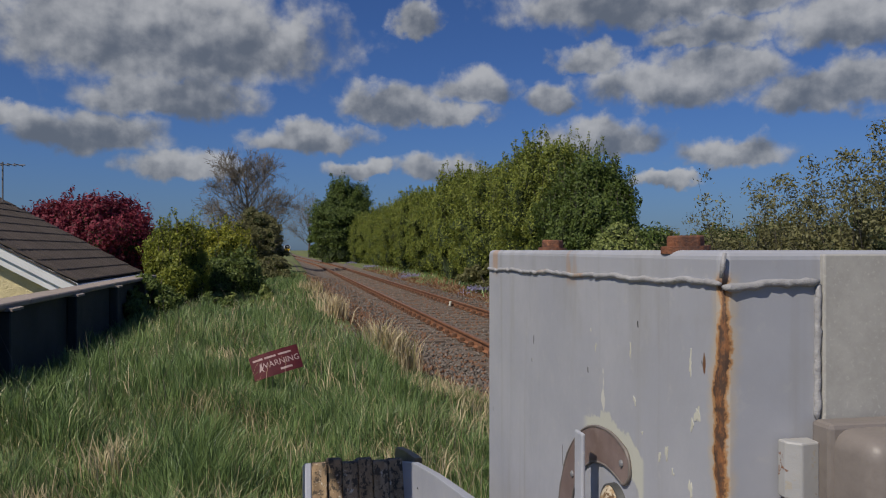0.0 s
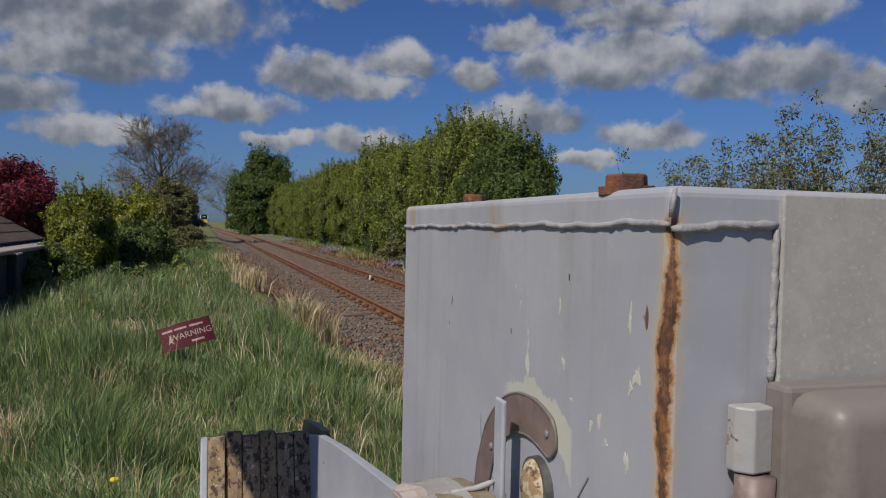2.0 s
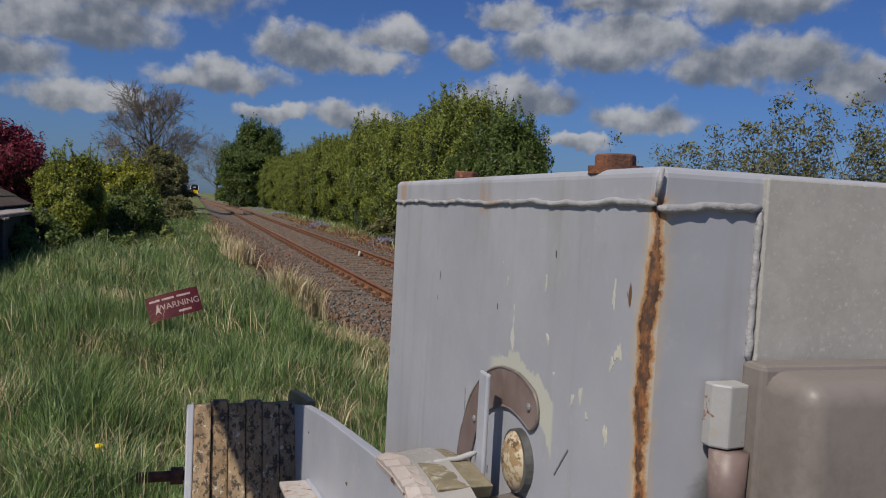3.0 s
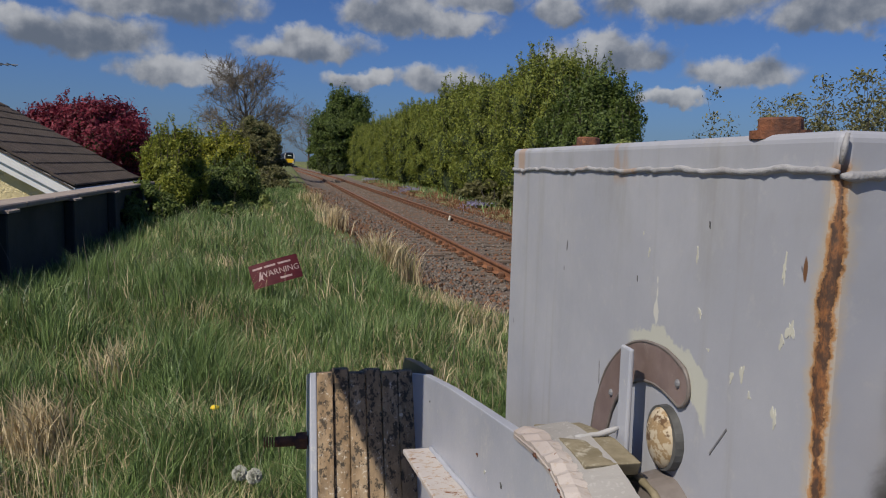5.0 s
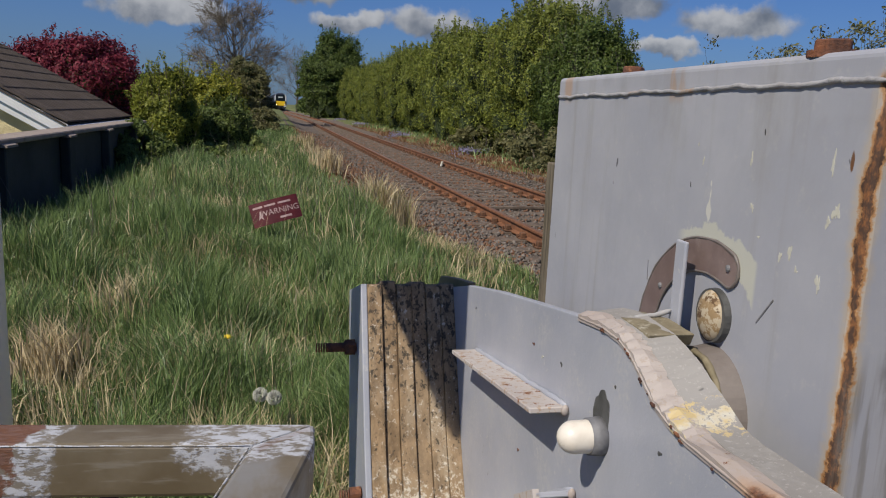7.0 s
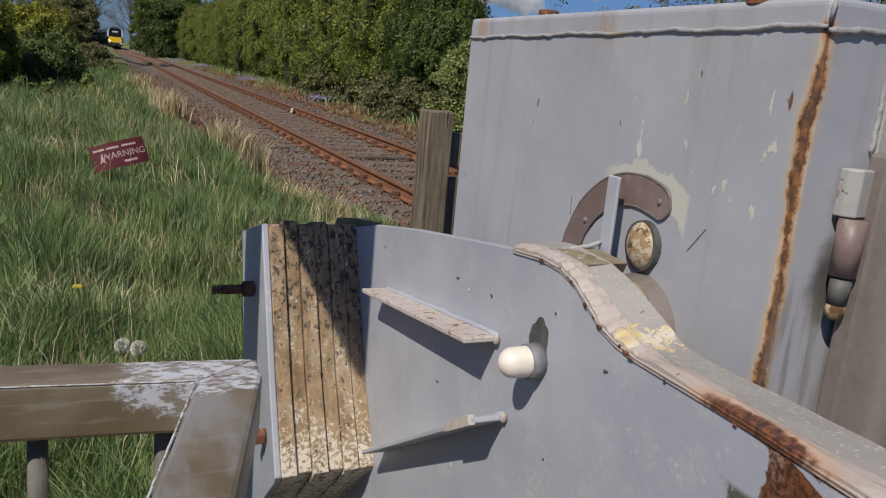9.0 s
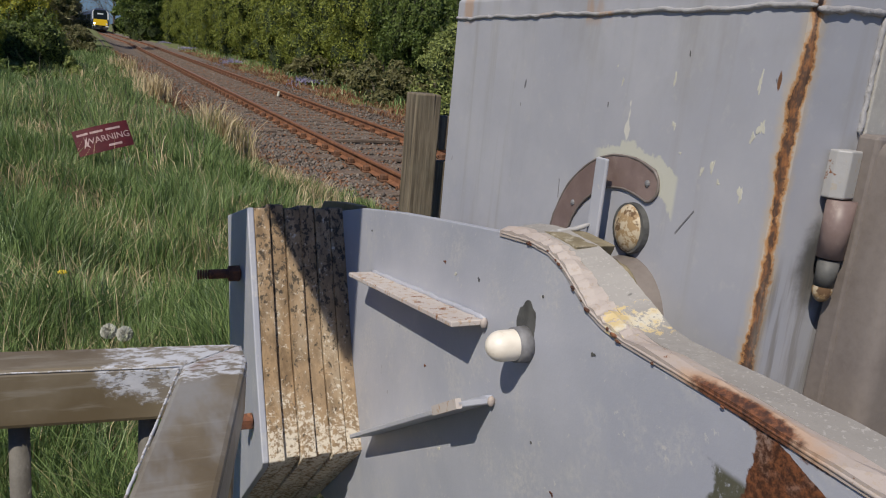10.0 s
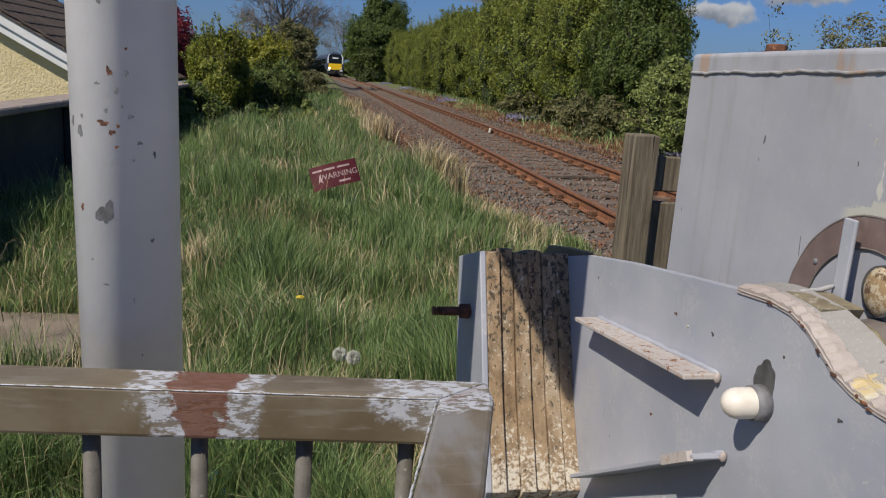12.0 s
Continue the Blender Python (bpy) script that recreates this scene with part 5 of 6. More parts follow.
def segments_mesh(name, segs, material, parent):
    """Tapered square-ish twigs: (a, b, ra, rb)."""
    a = np.array([s[0] for s in segs])
    b = np.array([s[1] for s in segs])
    ra = np.array([s[2] for s in segs])[:, None]
    rb = np.array([s[3] for s in segs])[:, None]
    d = b - a
    d /= np.linalg.norm(d, axis=1)[:, None] + 1e-9
    u = np.cross(d, np.array([0.37, 0.61, 0.70]))
    u /= np.linalg.norm(u, axis=1)[:, None] + 1e-9
    w = np.cross(d, u)
    k = [(math.cos(i * math.tau / 5), math.sin(i * math.tau / 5)) for i in range(5)]
    v = np.stack([a + (u * c + w * s) * ra for c, s in k] + [b + (u * c + w * s) * rb for c, s in k], 1)
    return quads_mesh(name, v, 10, tuple((i, (i + 1) % 5, 5 + (i + 1) % 5, 5 + i) for i in range(5)), material, parent)


def grow(rng, a, d, length, r, depth, segs, spread=0.55, up=0.25, kids=(2, 4)):
    d = d / np.linalg.norm(d)
    p = a
    for i in range(3):
        q = p + d * length / 3
        segs.append((p, q, r * (1 - 0.14 * i), r * (1 - 0.14 * (i + 1))))
        d = d + 0.12 * rng.normal(size=3)
        d /= np.linalg.norm(d)
        p = q
        if depth > 0 and i > 0:
            side = d + spread * 1.3 * rng.normal(size=3) + np.array([0, 0, up])
            grow(rng, p, side, length * rng.uniform(0.5, 0.75), r * 0.5, depth - 1, segs, spread, up, kids)
    if depth > 0:
        for _ in range(rng.integers(*kids)):
            side = d + spread * rng.normal(size=3) + np.array([0, 0, up])
            grow(rng, p, side, length * rng.uniform(0.6, 0.85), r * 0.6, depth - 1, segs, spread, up, kids)


def dome_shape(d, w, dp, h, power, waves):
    """A point of a rounded, lumpy dome for each direction: a superellipsoid pushed in and out by waves."""
    r = (np.abs(d) ** power).sum(1) ** (-1 / power)
    lump = np.zeros(len(d))
    q = d * r[:, None] * np.array([w, dp, h]) * 0.6
    for k, f, p, a in waves:
        lump += a * np.sin(f * q @ k + p)
    return d * (r * (1 + lump))[:, None] * np.array([w / 2, dp / 2, h * 0.52]) + np.array([0, 0, h * 0.48])


def dense_bush(name, label, category, at, w, dp, h, leaves, size, material, seed, group="", power=2.6, rough=0.035, shoots=60):
    """A dense crown: one lumpy dome clad in leaves over a core coloured dark as shade, with stray shoots along its top.
    """
    rng = np.random.default_rng(seed)
    ob = thing(name, label, category, at, group)
    waves = []
    for f, amp in ((1.3, 0.9), (2.4, 1.0), (4.3, 1.1), (7.0, 1.0), (11.0, 0.8), (17.0, 0.5)):
        for _ in range(3):
            k = rng.normal(size=3)
            waves.append((k / np.linalg.norm(k), f * rng.uniform(0.8, 1.2), rng.uniform(0, math.tau), rough * amp))

    def sides(n):
        d = rng.normal(size=(n, 3))
        d[:, 2] = np.where(d[:, 2] < -0.9, -d[:, 2], d[:, 2])
        return d / np.linalg.norm(d, axis=1)[:, None]
    d = sides(leaves)
    hub = np.array([0, 0, h * 0.48])
    c = hub + (dome_shape(d, w, dp, h, power, waves) - hub) * (1.0 - 0.14 * rng.random(leaves) ** 1.5 + 0.045 * rng.normal(size=leaves))[:, None]
    nrm = d * np.array([1 / w, 1 / dp, 1 / h])
    nrm = nrm / np.linalg.norm(nrm, axis=1)[:, None] + 0.6 * rng.normal(size=(leaves, 3))
    nrm /= np.linalg.norm(nrm, axis=1)[:, None]
    t = np.cross(nrm, rng.normal(size=(leaves, 3)))
    t /= np.linalg.norm(t, axis=1)[:, None]
    u = np.cross(nrm, t)
    s = size * rng.uniform(0.6, 1.35, leaves)[:, None]
    v = np.stack([c - t * s, c - u * s * 0.45 + nrm * s * 0.12, c + t * s, c + u * s * 0.45 + nrm * s * 0.12], 1)
    tagged(quads_mesh("crown", v, 4, LEAF, material, ob), kind="stuff")
    # solid core that stops the view through, coloured dark for the shade within
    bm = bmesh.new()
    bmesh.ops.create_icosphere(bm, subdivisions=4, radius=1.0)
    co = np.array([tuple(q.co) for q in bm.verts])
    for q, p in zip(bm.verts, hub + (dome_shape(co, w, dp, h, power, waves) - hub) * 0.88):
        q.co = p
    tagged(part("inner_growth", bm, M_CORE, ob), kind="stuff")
    # stray shoots
    d = sides(shoots)
    d[:, 2] = np.abs(d[:, 2]) + 0.2
    foot = dome_shape(d / np.linalg.norm(d, axis=1)[:, None], w, dp, h, power, waves)
    segs, tips = [], []
    for p in foot:
        q = p + np.array([rng.normal() * 0.12, rng.normal() * 0.12, rng.uniform(0.15, 0.70)]) * (0.5 + 0.1 * h)
        segs.append((p, q, 0.008, 0.003))
        for k in (0.35, 0.6, 0.85, 1.0):
            tips.append((*(p + (q - p) * k), size * 1.6, size * 1.6, size * 2.2))
    for _ in range(5):
        segs.append((np.array([rng.normal() * 0.1 * w, rng.normal() * 0.1 * dp, -0.1]), np.array([rng.normal() * 0.15 * w, rng.normal() * 0.15 * dp, h * 0.8]), 0.03 * h ** 0.5, 0.01))
    tagged(segments_mesh("stem_growth", segs, M_BARK, ob), kind="stuff")
    tagged(quads_mesh("shoot_growth", leaf_cloud(rng, tips, shoots * 30, size * 0.9, 0.9), 4, LEAF, material, ob), kind="stuff")
    return ob


def bush(name, label, category, at, w, d, h, leaves, size, material, seed, blobs=26, low=0.2, group="", stems=5, fill=0.35):
    rng = np.random.default_rng(seed)
    ob = thing(name, label, category, at, group)
    bl = heap(rng, w, d, h, blobs, low)
    segs = []
    for _ in range(stems):
        tip = np.array([rng.uniform(-0.35, 0.35) * w, rng.uniform(-0.35, 0.35) * d, h * rng.uniform(0.6, 0.95)])
        foot = np.array([tip[0] * 0.2, tip[1] * 0.2, -0.1])
        mid = (tip + foot) / 2 + rng.normal(size=3) * 0.08 * h
        segs += [(foot, mid, 0.03 * h ** 0.5, 0.02 * h ** 0.5), (mid, tip, 0.02 * h ** 0.5, 0.006)]
    # stray shoots above the outline
    shoots = []
    for _ in range(stems * 4):
        k = bl[rng.integers(len(bl))]
        a = np.array([k[0], k[1], k[2] + k[5] * 0.6])
        b = a + np.array([rng.normal() * 0.2, rng.normal() * 0.2, rng.uniform(0.4, 0.8)]) * k[5] * 1.2
        segs.append((a, b, 0.008, 0.003))
        shoots.append((*(a * 0.3 + b * 0.7), 0.10 * h ** 0.5, 0.10 * h ** 0.5, np.linalg.norm(b - a) * 0.45))
    tagged(segments_mesh("stem_growth", segs, M_BARK, ob), kind="stuff")
    tagged(quads_mesh("crown", leaf_cloud(rng, bl, leaves, size, fill), 4, LEAF, material, ob), kind="stuff")
    tagged(quads_mesh("shoot_growth", leaf_cloud(rng, shoots, leaves // 14, size * 0.9, 0.9), 4, LEAF, material, ob), kind="stuff")
    # dark core behind the gaps, its colour standing in for shade between leaves
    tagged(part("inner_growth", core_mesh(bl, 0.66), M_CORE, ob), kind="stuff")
    return ob


def build_plants():
    G = "hedgerow along the line"
    lab = "dense green hawthorn hedge bush in full leaf"
    a = dense_bush("hedge_bush", lab, "hedge", (8.7, 24.9, 0.0), 3.3, 6.0, 4.75, 66000, 0.048, M_HEDGE, 1, G, 2.2, 0.046, 240)
    b = dense_bush("hedge_bush", lab, "hedge", (8.4, 30.6, 0.0), 2.9, 7.0, 4.3, 46000, 0.056, M_HEDGE, 2, G, 2.3, 0.046, 200)
    c = dense_bush("hedge_bush", lab, "hedge", (8.4, 36.6, 0.0), 2.9, 7.8, 4.8, 46000, 0.060, M_HEDGE, 3, G, 2.3, 0.046, 200)
    for src, x, y, turn in ((b, 8.4, 43, 180), (c, 8.4, 49.5, 180), (a, 8.5, 55.5, 180), (b, 8.4, 61, 0), (c, 8.4, 67.5, 0), (b, 8.3, 74, 180), (c, 8.1, 81, 180)):
        copy_thing(src, pose(x, y, 0.0, 0, 0, turn))
    dense_bush("hedge_bush", "dark green taller bush at the end of the hedge", "hedge", (8.65, 21.6, 0.0), 2.35, 3.8, 3.95, 50000, 0.048, M_HEDGE_DARK, 5, "", 2.2, 0.044, 200)
    bush("shrub", "light olive young shrub before the hedge", "shrub", (6.5, 14.4, 0.05), 0.9, 1.3, 2.1, 9000, 0.034, M_MID, 6, 22, 0.1)
    bush("shrub", "light olive young shrub before the hedge", "shrub", (7.6, 17.0, 0.05), 1.3, 2.0, 1.9, 9000, 0.038, M_MID, 9, 18, 0.1)
    bush("bramble", "low bramble clump at the foot of the hedge", "bramble", (7.2, 20.5, 0.02), 1.6, 5.0, 1.1, 7000, 0.05, M_GREYLEAF, 7, 18, 0.05)
    bush("bramble", "low bramble clump at the foot of the hedge", "bramble", (7.2, 27.0, 0.02), 1.4, 6.0, 0.9, 7000, 0.055, M_GREYLEAF, 8, 18, 0.05)
    # open shrubs with upright shoots
    for i, (x, y, w, h, n, seed) in enumerate(((8.6, 13.4, 2.0, 1.75, 50, 20), (7.9, 10.8, 1.7, 2.5, 56, 21), (8.1, 9.2, 1.5, 3.0, 56, 22), (11.5, 15.5, 3.0, 2.1, 50, 23), (9.6, 8.3, 1.8, 3.3, 46, 24))):
        rng = np.random.default_rng(seed)
        ob = thing("sapling_shrub", "open leafy shrub with upright young shoots", "shrub", (x, y, 0.05), "open shrubs")
        segs, blobs = [], []
        for _ in range(n + 24):
            p = np.array([rng.normal() * 0.3 * w, rng.normal() * 0.3 * w, 0.0])
            top = p + np.array([rng.normal() * 0.6, rng.normal() * 0.6, h * rng.uniform(0.45, 1.0) ])
            m = (p + top) / 2 + rng.normal(size=3) * 0.12
            segs += [(p, m, 0.007, 0.005), (m, top, 0.005, 0.002)]
            for k in np.linspace(0.25, 1.0, 7):
                q = p + (top - p) * k
                blobs.append((*(q + rng.normal(size=3) * 0.07), 0.15, 0.15, 0.17))
        tagged(segments_mesh("stem_growth", segs, M_BARK, ob), kind="stuff")
        quads_mesh("leaves", leaf_cloud(rng, blobs, n * 450, 0.029, 0.9), 4, LEAF, M_GREYLEAF, ob)
        low = heap(rng, w * 1.25, w * 1.25, h * 0.72, 18, 0.1)
        quads_mesh("lower_leaves", leaf_cloud(rng, low, 13000, 0.038, 0.6), 4, LEAF, M_GREYLEAF, ob)
        # core painted as dark as the shaded middle of the shrub
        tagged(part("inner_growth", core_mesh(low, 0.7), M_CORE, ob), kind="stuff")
    # left of the line
    dense_bush("garden_shrub", "rounded yellow-green garden shrub in sunlight", "shrub", (-2.25, 17.5, 0.0), 1.35, 1.6, 1.95, 30000, 0.030, M_OLIVE, 30, "", 2.3, 0.055, 70)
    dense_bush("garden_shrub", "golden yellow-green garden shrub", "shrub", (-1.5, 21.0, 0.0), 1.5, 1.8, 2.0, 26000, 0.034, M_YELLOW, 31, "", 2.2, 0.055, 70)
    dense_bush("garden_shrub", "dark green shrub below golden foliage", "shrub", (-1.3, 19.4, 0.0), 1.4, 1.8, 1.35, 16000, 0.034, M_IVY, 32, "", 2.2, 0.055, 40)
    bush("ivy_clump", "ivy hanging over the garden wall", "ivy", (-2.25, 14.3, 0.05), 0.7, 2.6, 1.0, 12000, 0.032, M_IVY, 33, 18, 0.05)
    bush("bramble", "low bramble in the verge grass", "bramble", (-1.5, 16.2, 0.1), 1.5, 1.6, 0.5, 5000, 0.04, M_IVY, 34, 12, 0.05)
    bush("bramble", "low bramble in the verge grass", "bramble", (-0.9, 18.5, 0.1), 1.4, 2.0, 0.55, 5000, 0.045, M_MID, 35, 12, 0.05)
    dense_bush("maple", "round purple-leaved maple behind the roof", "tree", (-6.0, 25.0, -1.0), 4.1, 3.2, 3.95, 46000, 0.055, M_MAPLE, 36, "", 2.1, 0.03, 20)
    bush("ivy_bush", "olive ivy thicket round the foot of the bare tree", "bush", (-1.75, 46.0, 0.0), 2.7, 4.0, 3.9, 26000, 0.07, M_GREYLEAF, 37, 24, 0.1)
    bush("ivy_bush", "olive thicket of weeds and ivy beside the line", "bush", (-0.6, 36.0, 0.0), 1.3, 6.0, 1.2, 9000, 0.055, M_GREYLEAF, 38, 18, 0.1)
    # bare tree
    for at, h, seed, lab in (((-2.9, 60.0, 0.0), 4.9, 50, "tall bare spreading tree with fine twigs"), ((4.9, 178.0, 0.0), 7.2, 51, "bare dark tree beyond the hedge")):
        rng = np.random.default_rng(seed)
        ob = thing("bare_tree", lab, "tree", at)
        trunk, twigs = [], []
        levels = [np.array([0.0, 0, -0.2])] + [np.array([0.12 * math.sin(3 * k), 0.1 * math.cos(5 * k), h * k]) for k in (0.35, 0.6, 0.85, 1.1, 1.35)]
        for k in range(5):
            trunk.append((levels[k], levels[k + 1], 0.30 - 0.055 * k, 0.25 - 0.055 * k))
        for k in range(26):
            ang = k * 2.4 + rng.uniform(-0.3, 0.3)
            q = 0.30 + 1.0 * k / 26
            lean = 1.25 - 0.75 * k / 26 + rng.uniform(-0.15, 0.15)
            d = np.array([math.cos(ang) * lean, math.sin(ang) * lean, 0.75])
            segs = []
            reach = h * (0.42 - 0.16 * abs(k / 26 - 0.35)) * (0.80 if seed == 50 else 1.0)
            grow(rng, np.array([0.05, 0, h * q]), d, reach, 0.07 - 0.035 * k / 26, 4 if seed == 50 else 3, segs, 0.42, 0.16, (2, 3) if seed == 50 else (2, 4))
            trunk += [s for s in segs if s[2] > 0.03]
            twigs += [(s[0], s[1], max(s[2], 0.011), max(s[3], 0.007)) for s in segs if s[2] <= 0.03]
        segments_mesh("trunk", trunk, M_BARK, ob)
        tagged(segments_mesh("twig_growth", twigs, M_TWIG, ob), kind="stuff")
    dense_bush("tree", "dark green broadleaf tree beside the line", "tree", (6.9, 95.0, 0.0), 6.8, 7.0, 9.0, 40000, 0.12, M_HEDGE_DARK, 40, "", 2.2, 0.055, 60)
    post = thing("marker_post", "thin pale line-side marker post", "post", (5.76, 110.0, 0.0))
    part("shaft", rod((0, 0, -0.3), (0, 0, 3.2), 0.07, 0.06, 10), M_BARE, post)
    bush("tree", "dark green broadleaf tree beside the line", "tree", (-3.6, 90.0, 0.0), 3.0, 12.0, 3.8, 9000, 0.14, M_GREYLEAF, 41, 24, 0.1)
    bush("tree", "dark tree at the far bend of the line", "tree", (6.6, 150.0, 0.0), 4.0, 14.0, 9.0, 9000, 0.25, M_HEDGE_DARK, 42, 24, 0.1)
    # mostly hidden row, added to throw shade over the train far off
    side = bush("line_side_tree", "olive line-side tree in thin leaf, added to shade the train", "tree", (-4.2, 192.0, 0.0), 4.5, 8.0, 9.0, 9000, 0.22, M_GREYLEAF, 43, 30, 0.0, "trees along the far line")
    for x, y, turn in ((-5.0, 206, 180), (-5.4, 221, 0), (-5.8, 238, 180), (-6.4, 256, 0), (-7.0, 275, 180), (-8.0, 298, 0)):
        copy_thing(side, pose(x, y, 0, 0, 0, turn))
    # far tree line
    rng = np.random.default_rng(60)
    far = thing("far_trees", "dark line of distant trees on the horizon", "woodland", kind="stuff")
    bl = []
    for x in np.arange(-160, 190, 6.0):
        if -14 < x < 22:
            continue
        y = 230 + rng.uniform(-15, 15)
        r = rng.uniform(3.0, 5.5)
        bl.append((x, y, r * 0.7, r * 1.3, r, r * rng.uniform(0.8, 1.4)))
    quads_mesh("tree_leaves", leaf_cloud(rng, bl, 24000, 0.7, 0.4), 4, LEAF, M_HEDGE_DARK, far)
    # dark filling that gives the far crowns their shaded inside by colour
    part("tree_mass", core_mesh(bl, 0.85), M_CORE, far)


build_plants()


# ---- grass ----
def blades(rng, x, y, z, length, width, lean):
    """Bent blades: two at the foot, two half way, one at the tip."""
    n = len(x)
    a = rng.uniform(0, math.tau, n)
    side = np.stack([np.cos(a), np.sin(a), np.zeros(n)], 1)
    # blades of one tussock lean much the same way
    b = 2.2 * math.pi * clump(x, y, 1.9, 0.6) + 1.6 * np.sin(5.3 * x + 3.1 * y) + 1.5 * rng.normal(size=n)
    out = np.stack([np.cos(b), np.sin(b), np.zeros(n)], 1) * (lean * rng.uniform(0.2, 1.0, n))[:, None]
    foot = np.stack([x, y, z], 1)
    up = np.array([0, 0, 1.0])
    mid = foot + (up * 0.58 + out * 0.32) * length[:, None]
    tip = foot + (up * 0.92 + out * 1.0) * length[:, None] * (1 - 0.22 * np.linalg.norm(out, axis=1))[:, None]
    w = side * width[:, None] * 0.5
    return np.stack([foot - w, foot + w, mid + w * 0.8, mid - w * 0.8, tip], 1)


BLADE = ((0, 1, 2, 3), (3, 2, 4))


def spread(rng, n, x0, x1, y0, y1, near):
    """Places that thin out with the distance from the gate."""
    u = rng.random(n)
    y = (y0 ** -near + u * (y1 ** -near - y0 ** -near)) ** (-1 / near)
    x = rng.uniform(x0, x1, n)
    return x, y


def clump(x, y, f, p):
    return 0.5 + 0.5 * np.sin(f * x + 1.3 * np.sin(0.8 * f * y + p)) * np.sin(f * 0.9 * y + p + 0.7 * np.sin(f * x))


def top_z(x, y):
    return np.where((x > 0.70) & (x < 6.2), np.maximum(ground_z(x, y), bed_z(x)), ground_z(x, y))


def build_grass():
    rng = np.random.default_rng(70)
    # lush verge
    x, y = spread(rng, 450000, -2.3, 2.5, 1.15, 42.0, 0.55)
    thin = rng.random(len(x)) < np.clip(1.1 - smooth01(x - 1.75 * smooth01(10.8 - y, 0, 3.2), 0.45, 1.05) * 1.12, 0, 1)
    keep = thin & ~((x > 0.28) & (x < 1.06) & (y < 1.47)) & ~((x < -1.05) & (y > 3.34) & (y < 3.96) & (rng.random(len(x)) < 0.97))
    keep &= ~((np.abs(x - 0.03) < 0.22) & (y > 6.3) & (y < 6.84) & (rng.random(len(x)) < 0.55))
    x, y = x[keep], y[keep]
    tuft = 0.55 * clump(x, y, 2.6, 0.4) + 0.6 * clump(x, y, 7.3, 1.9) ** 1.5
    ln = (0.05 + 0.38 * tuft ** 1.25 * rng.uniform(0.45, 1.3, len(x))) * np.where(y > 14, 0.8, 1.0) * (1 - 0.45 * smooth01(x, 0.6, 1.8))
    wd = 0.0023 + 0.00058 * y ** 0.9
    g = quads_mesh("verge_grass", blades(rng, x, y, top_z(x, y) - 0.01, ln, np.minimum(wd, 0.03), rng.uniform(0.25, 1.05, len(x))), 5, BLADE, M_GRASS)
    tagged(g, "long lush green grass on the verge", "grass", kind="stuff")
    # dry straw among it and along the ballast
    x, y = spread(rng, 110000, -2.2, 2.5, 1.2, 30.0, 0.6)
    edge = x - 1.75 * smooth01(10.8 - y, 0, 3.2)
    p = (0.11 + 0.06 * smooth01(edge, 0.1, 0.7) + 0.40 * smooth01(clump(x, y, 1.1, 2.0), 0.66, 0.86) + 0.3 * smooth01(2.6 - y, 0, 0.9)) * (1 - smooth01(edge, 0.85, 1.2))
    p = p * (1 - 0.78 * smooth01(edge, 0.0, 0.5) * (clump(x, y, 2.3, 0.5) < 0.66))
    keep = (rng.random(len(x)) < p) & ~((x > 0.28) & (x < 1.06) & (y < 1.47)) & ~((x < -1.05) & (y > 3.34) & (y < 3.96) & (rng.random(len(x)) < 0.97)) & ~((np.abs(x - 0.03) < 0.25) & (y > 6.0) & (y < 6.84))
    x, y = x[keep], y[keep]
    ln = (0.08 + 0.26 * clump(x, y, 3.1, 1.0) * rng.uniform(0.4, 1.3, len(x))) * (1 - 0.5 * smooth01(edge[keep], 0.3, 0.9))
    d = quads_mesh("dry_grass", blades(rng, x, y, top_z(x, y) - 0.01, ln, np.minimum(0.0022 + 0.0007 * y, 0.016), np.full(len(x), 1.0)), 5, BLADE, M_STRAW)
    tagged(d, "bleached dry grass stalks through the verge", "grass", kind="stuff")
    # tall pale stalks standing out of the sward
    x, y = spread(rng, 16000, -1.6, 2.0, 2.2, 15.0, 0.5)
    keep = (rng.random(len(x)) < 0.16 * clump(x, y, 1.6, 1.1) ** 1.5) & (x < 0.5 + 1.4 * smooth01(10.8 - y, 0, 3.2))
    x, y = x[keep], y[keep]
    tagged(quads_mesh("tall_stalks", blades(rng, x, y, top_z(x, y) - 0.01, rng.uniform(0.24, 0.50, len(x)), 0.0016 + 0.0004 * y, np.full(len(x), 0.5)), 5, BLADE, M_STRAW), "tall pale stalks standing in the verge grass", "grass", kind="stuff")
    # tall straw tufts beside the ballast
    pts = [(1.30, 9.3, 0.30, 0.60, 800), (1.42, 10.0, 0.25, 0.45, 350), (1.75, 7.6, 0.5, 0.26, 900), (0.95, 14.8, 0.3, 0.5, 350), (0.85, 18.5, 0.3, 0.45, 250), (0.75, 23.0, 0.4, 0.45, 250), (-0.95, 3.9, 0.16, 0.34, 300), (-0.75, 4.6, 0.18, 0.36, 300)]
    vs = []
    for cx, cy, r, h, n in pts:
        x, y = cx + rng.normal(size=n) * r * 0.45, cy + rng.normal(size=n) * r * 0.6
        vs.append(blades(rng, x, y, top_z(x, y) - 0.01, h * rng.uniform(0.5, 1.1, n), np.full(n, 0.004 + 0.0008 * cy), np.full(n, 0.55)))
    tagged(quads_mesh("straw_tufts", np.concatenate(vs), 5, BLADE, M_STRAW), "tall tufts of bleached straw by the ballast", "grass", kind="stuff")
    # russet weeds on the ballast shoulder, dry growth on the far side
    x, y = spread(rng, 17000, 0.45, 2.1, 9.6, 44.0, 0.4)
    keep = rng.random(len(x)) < clump(x, y, 1.4, 0.2) * (0.35 + 0.65 * clump(x, y, 4.1, 1.2)) * (1 - 0.75 * smooth01(x, 1.3, 2.1))
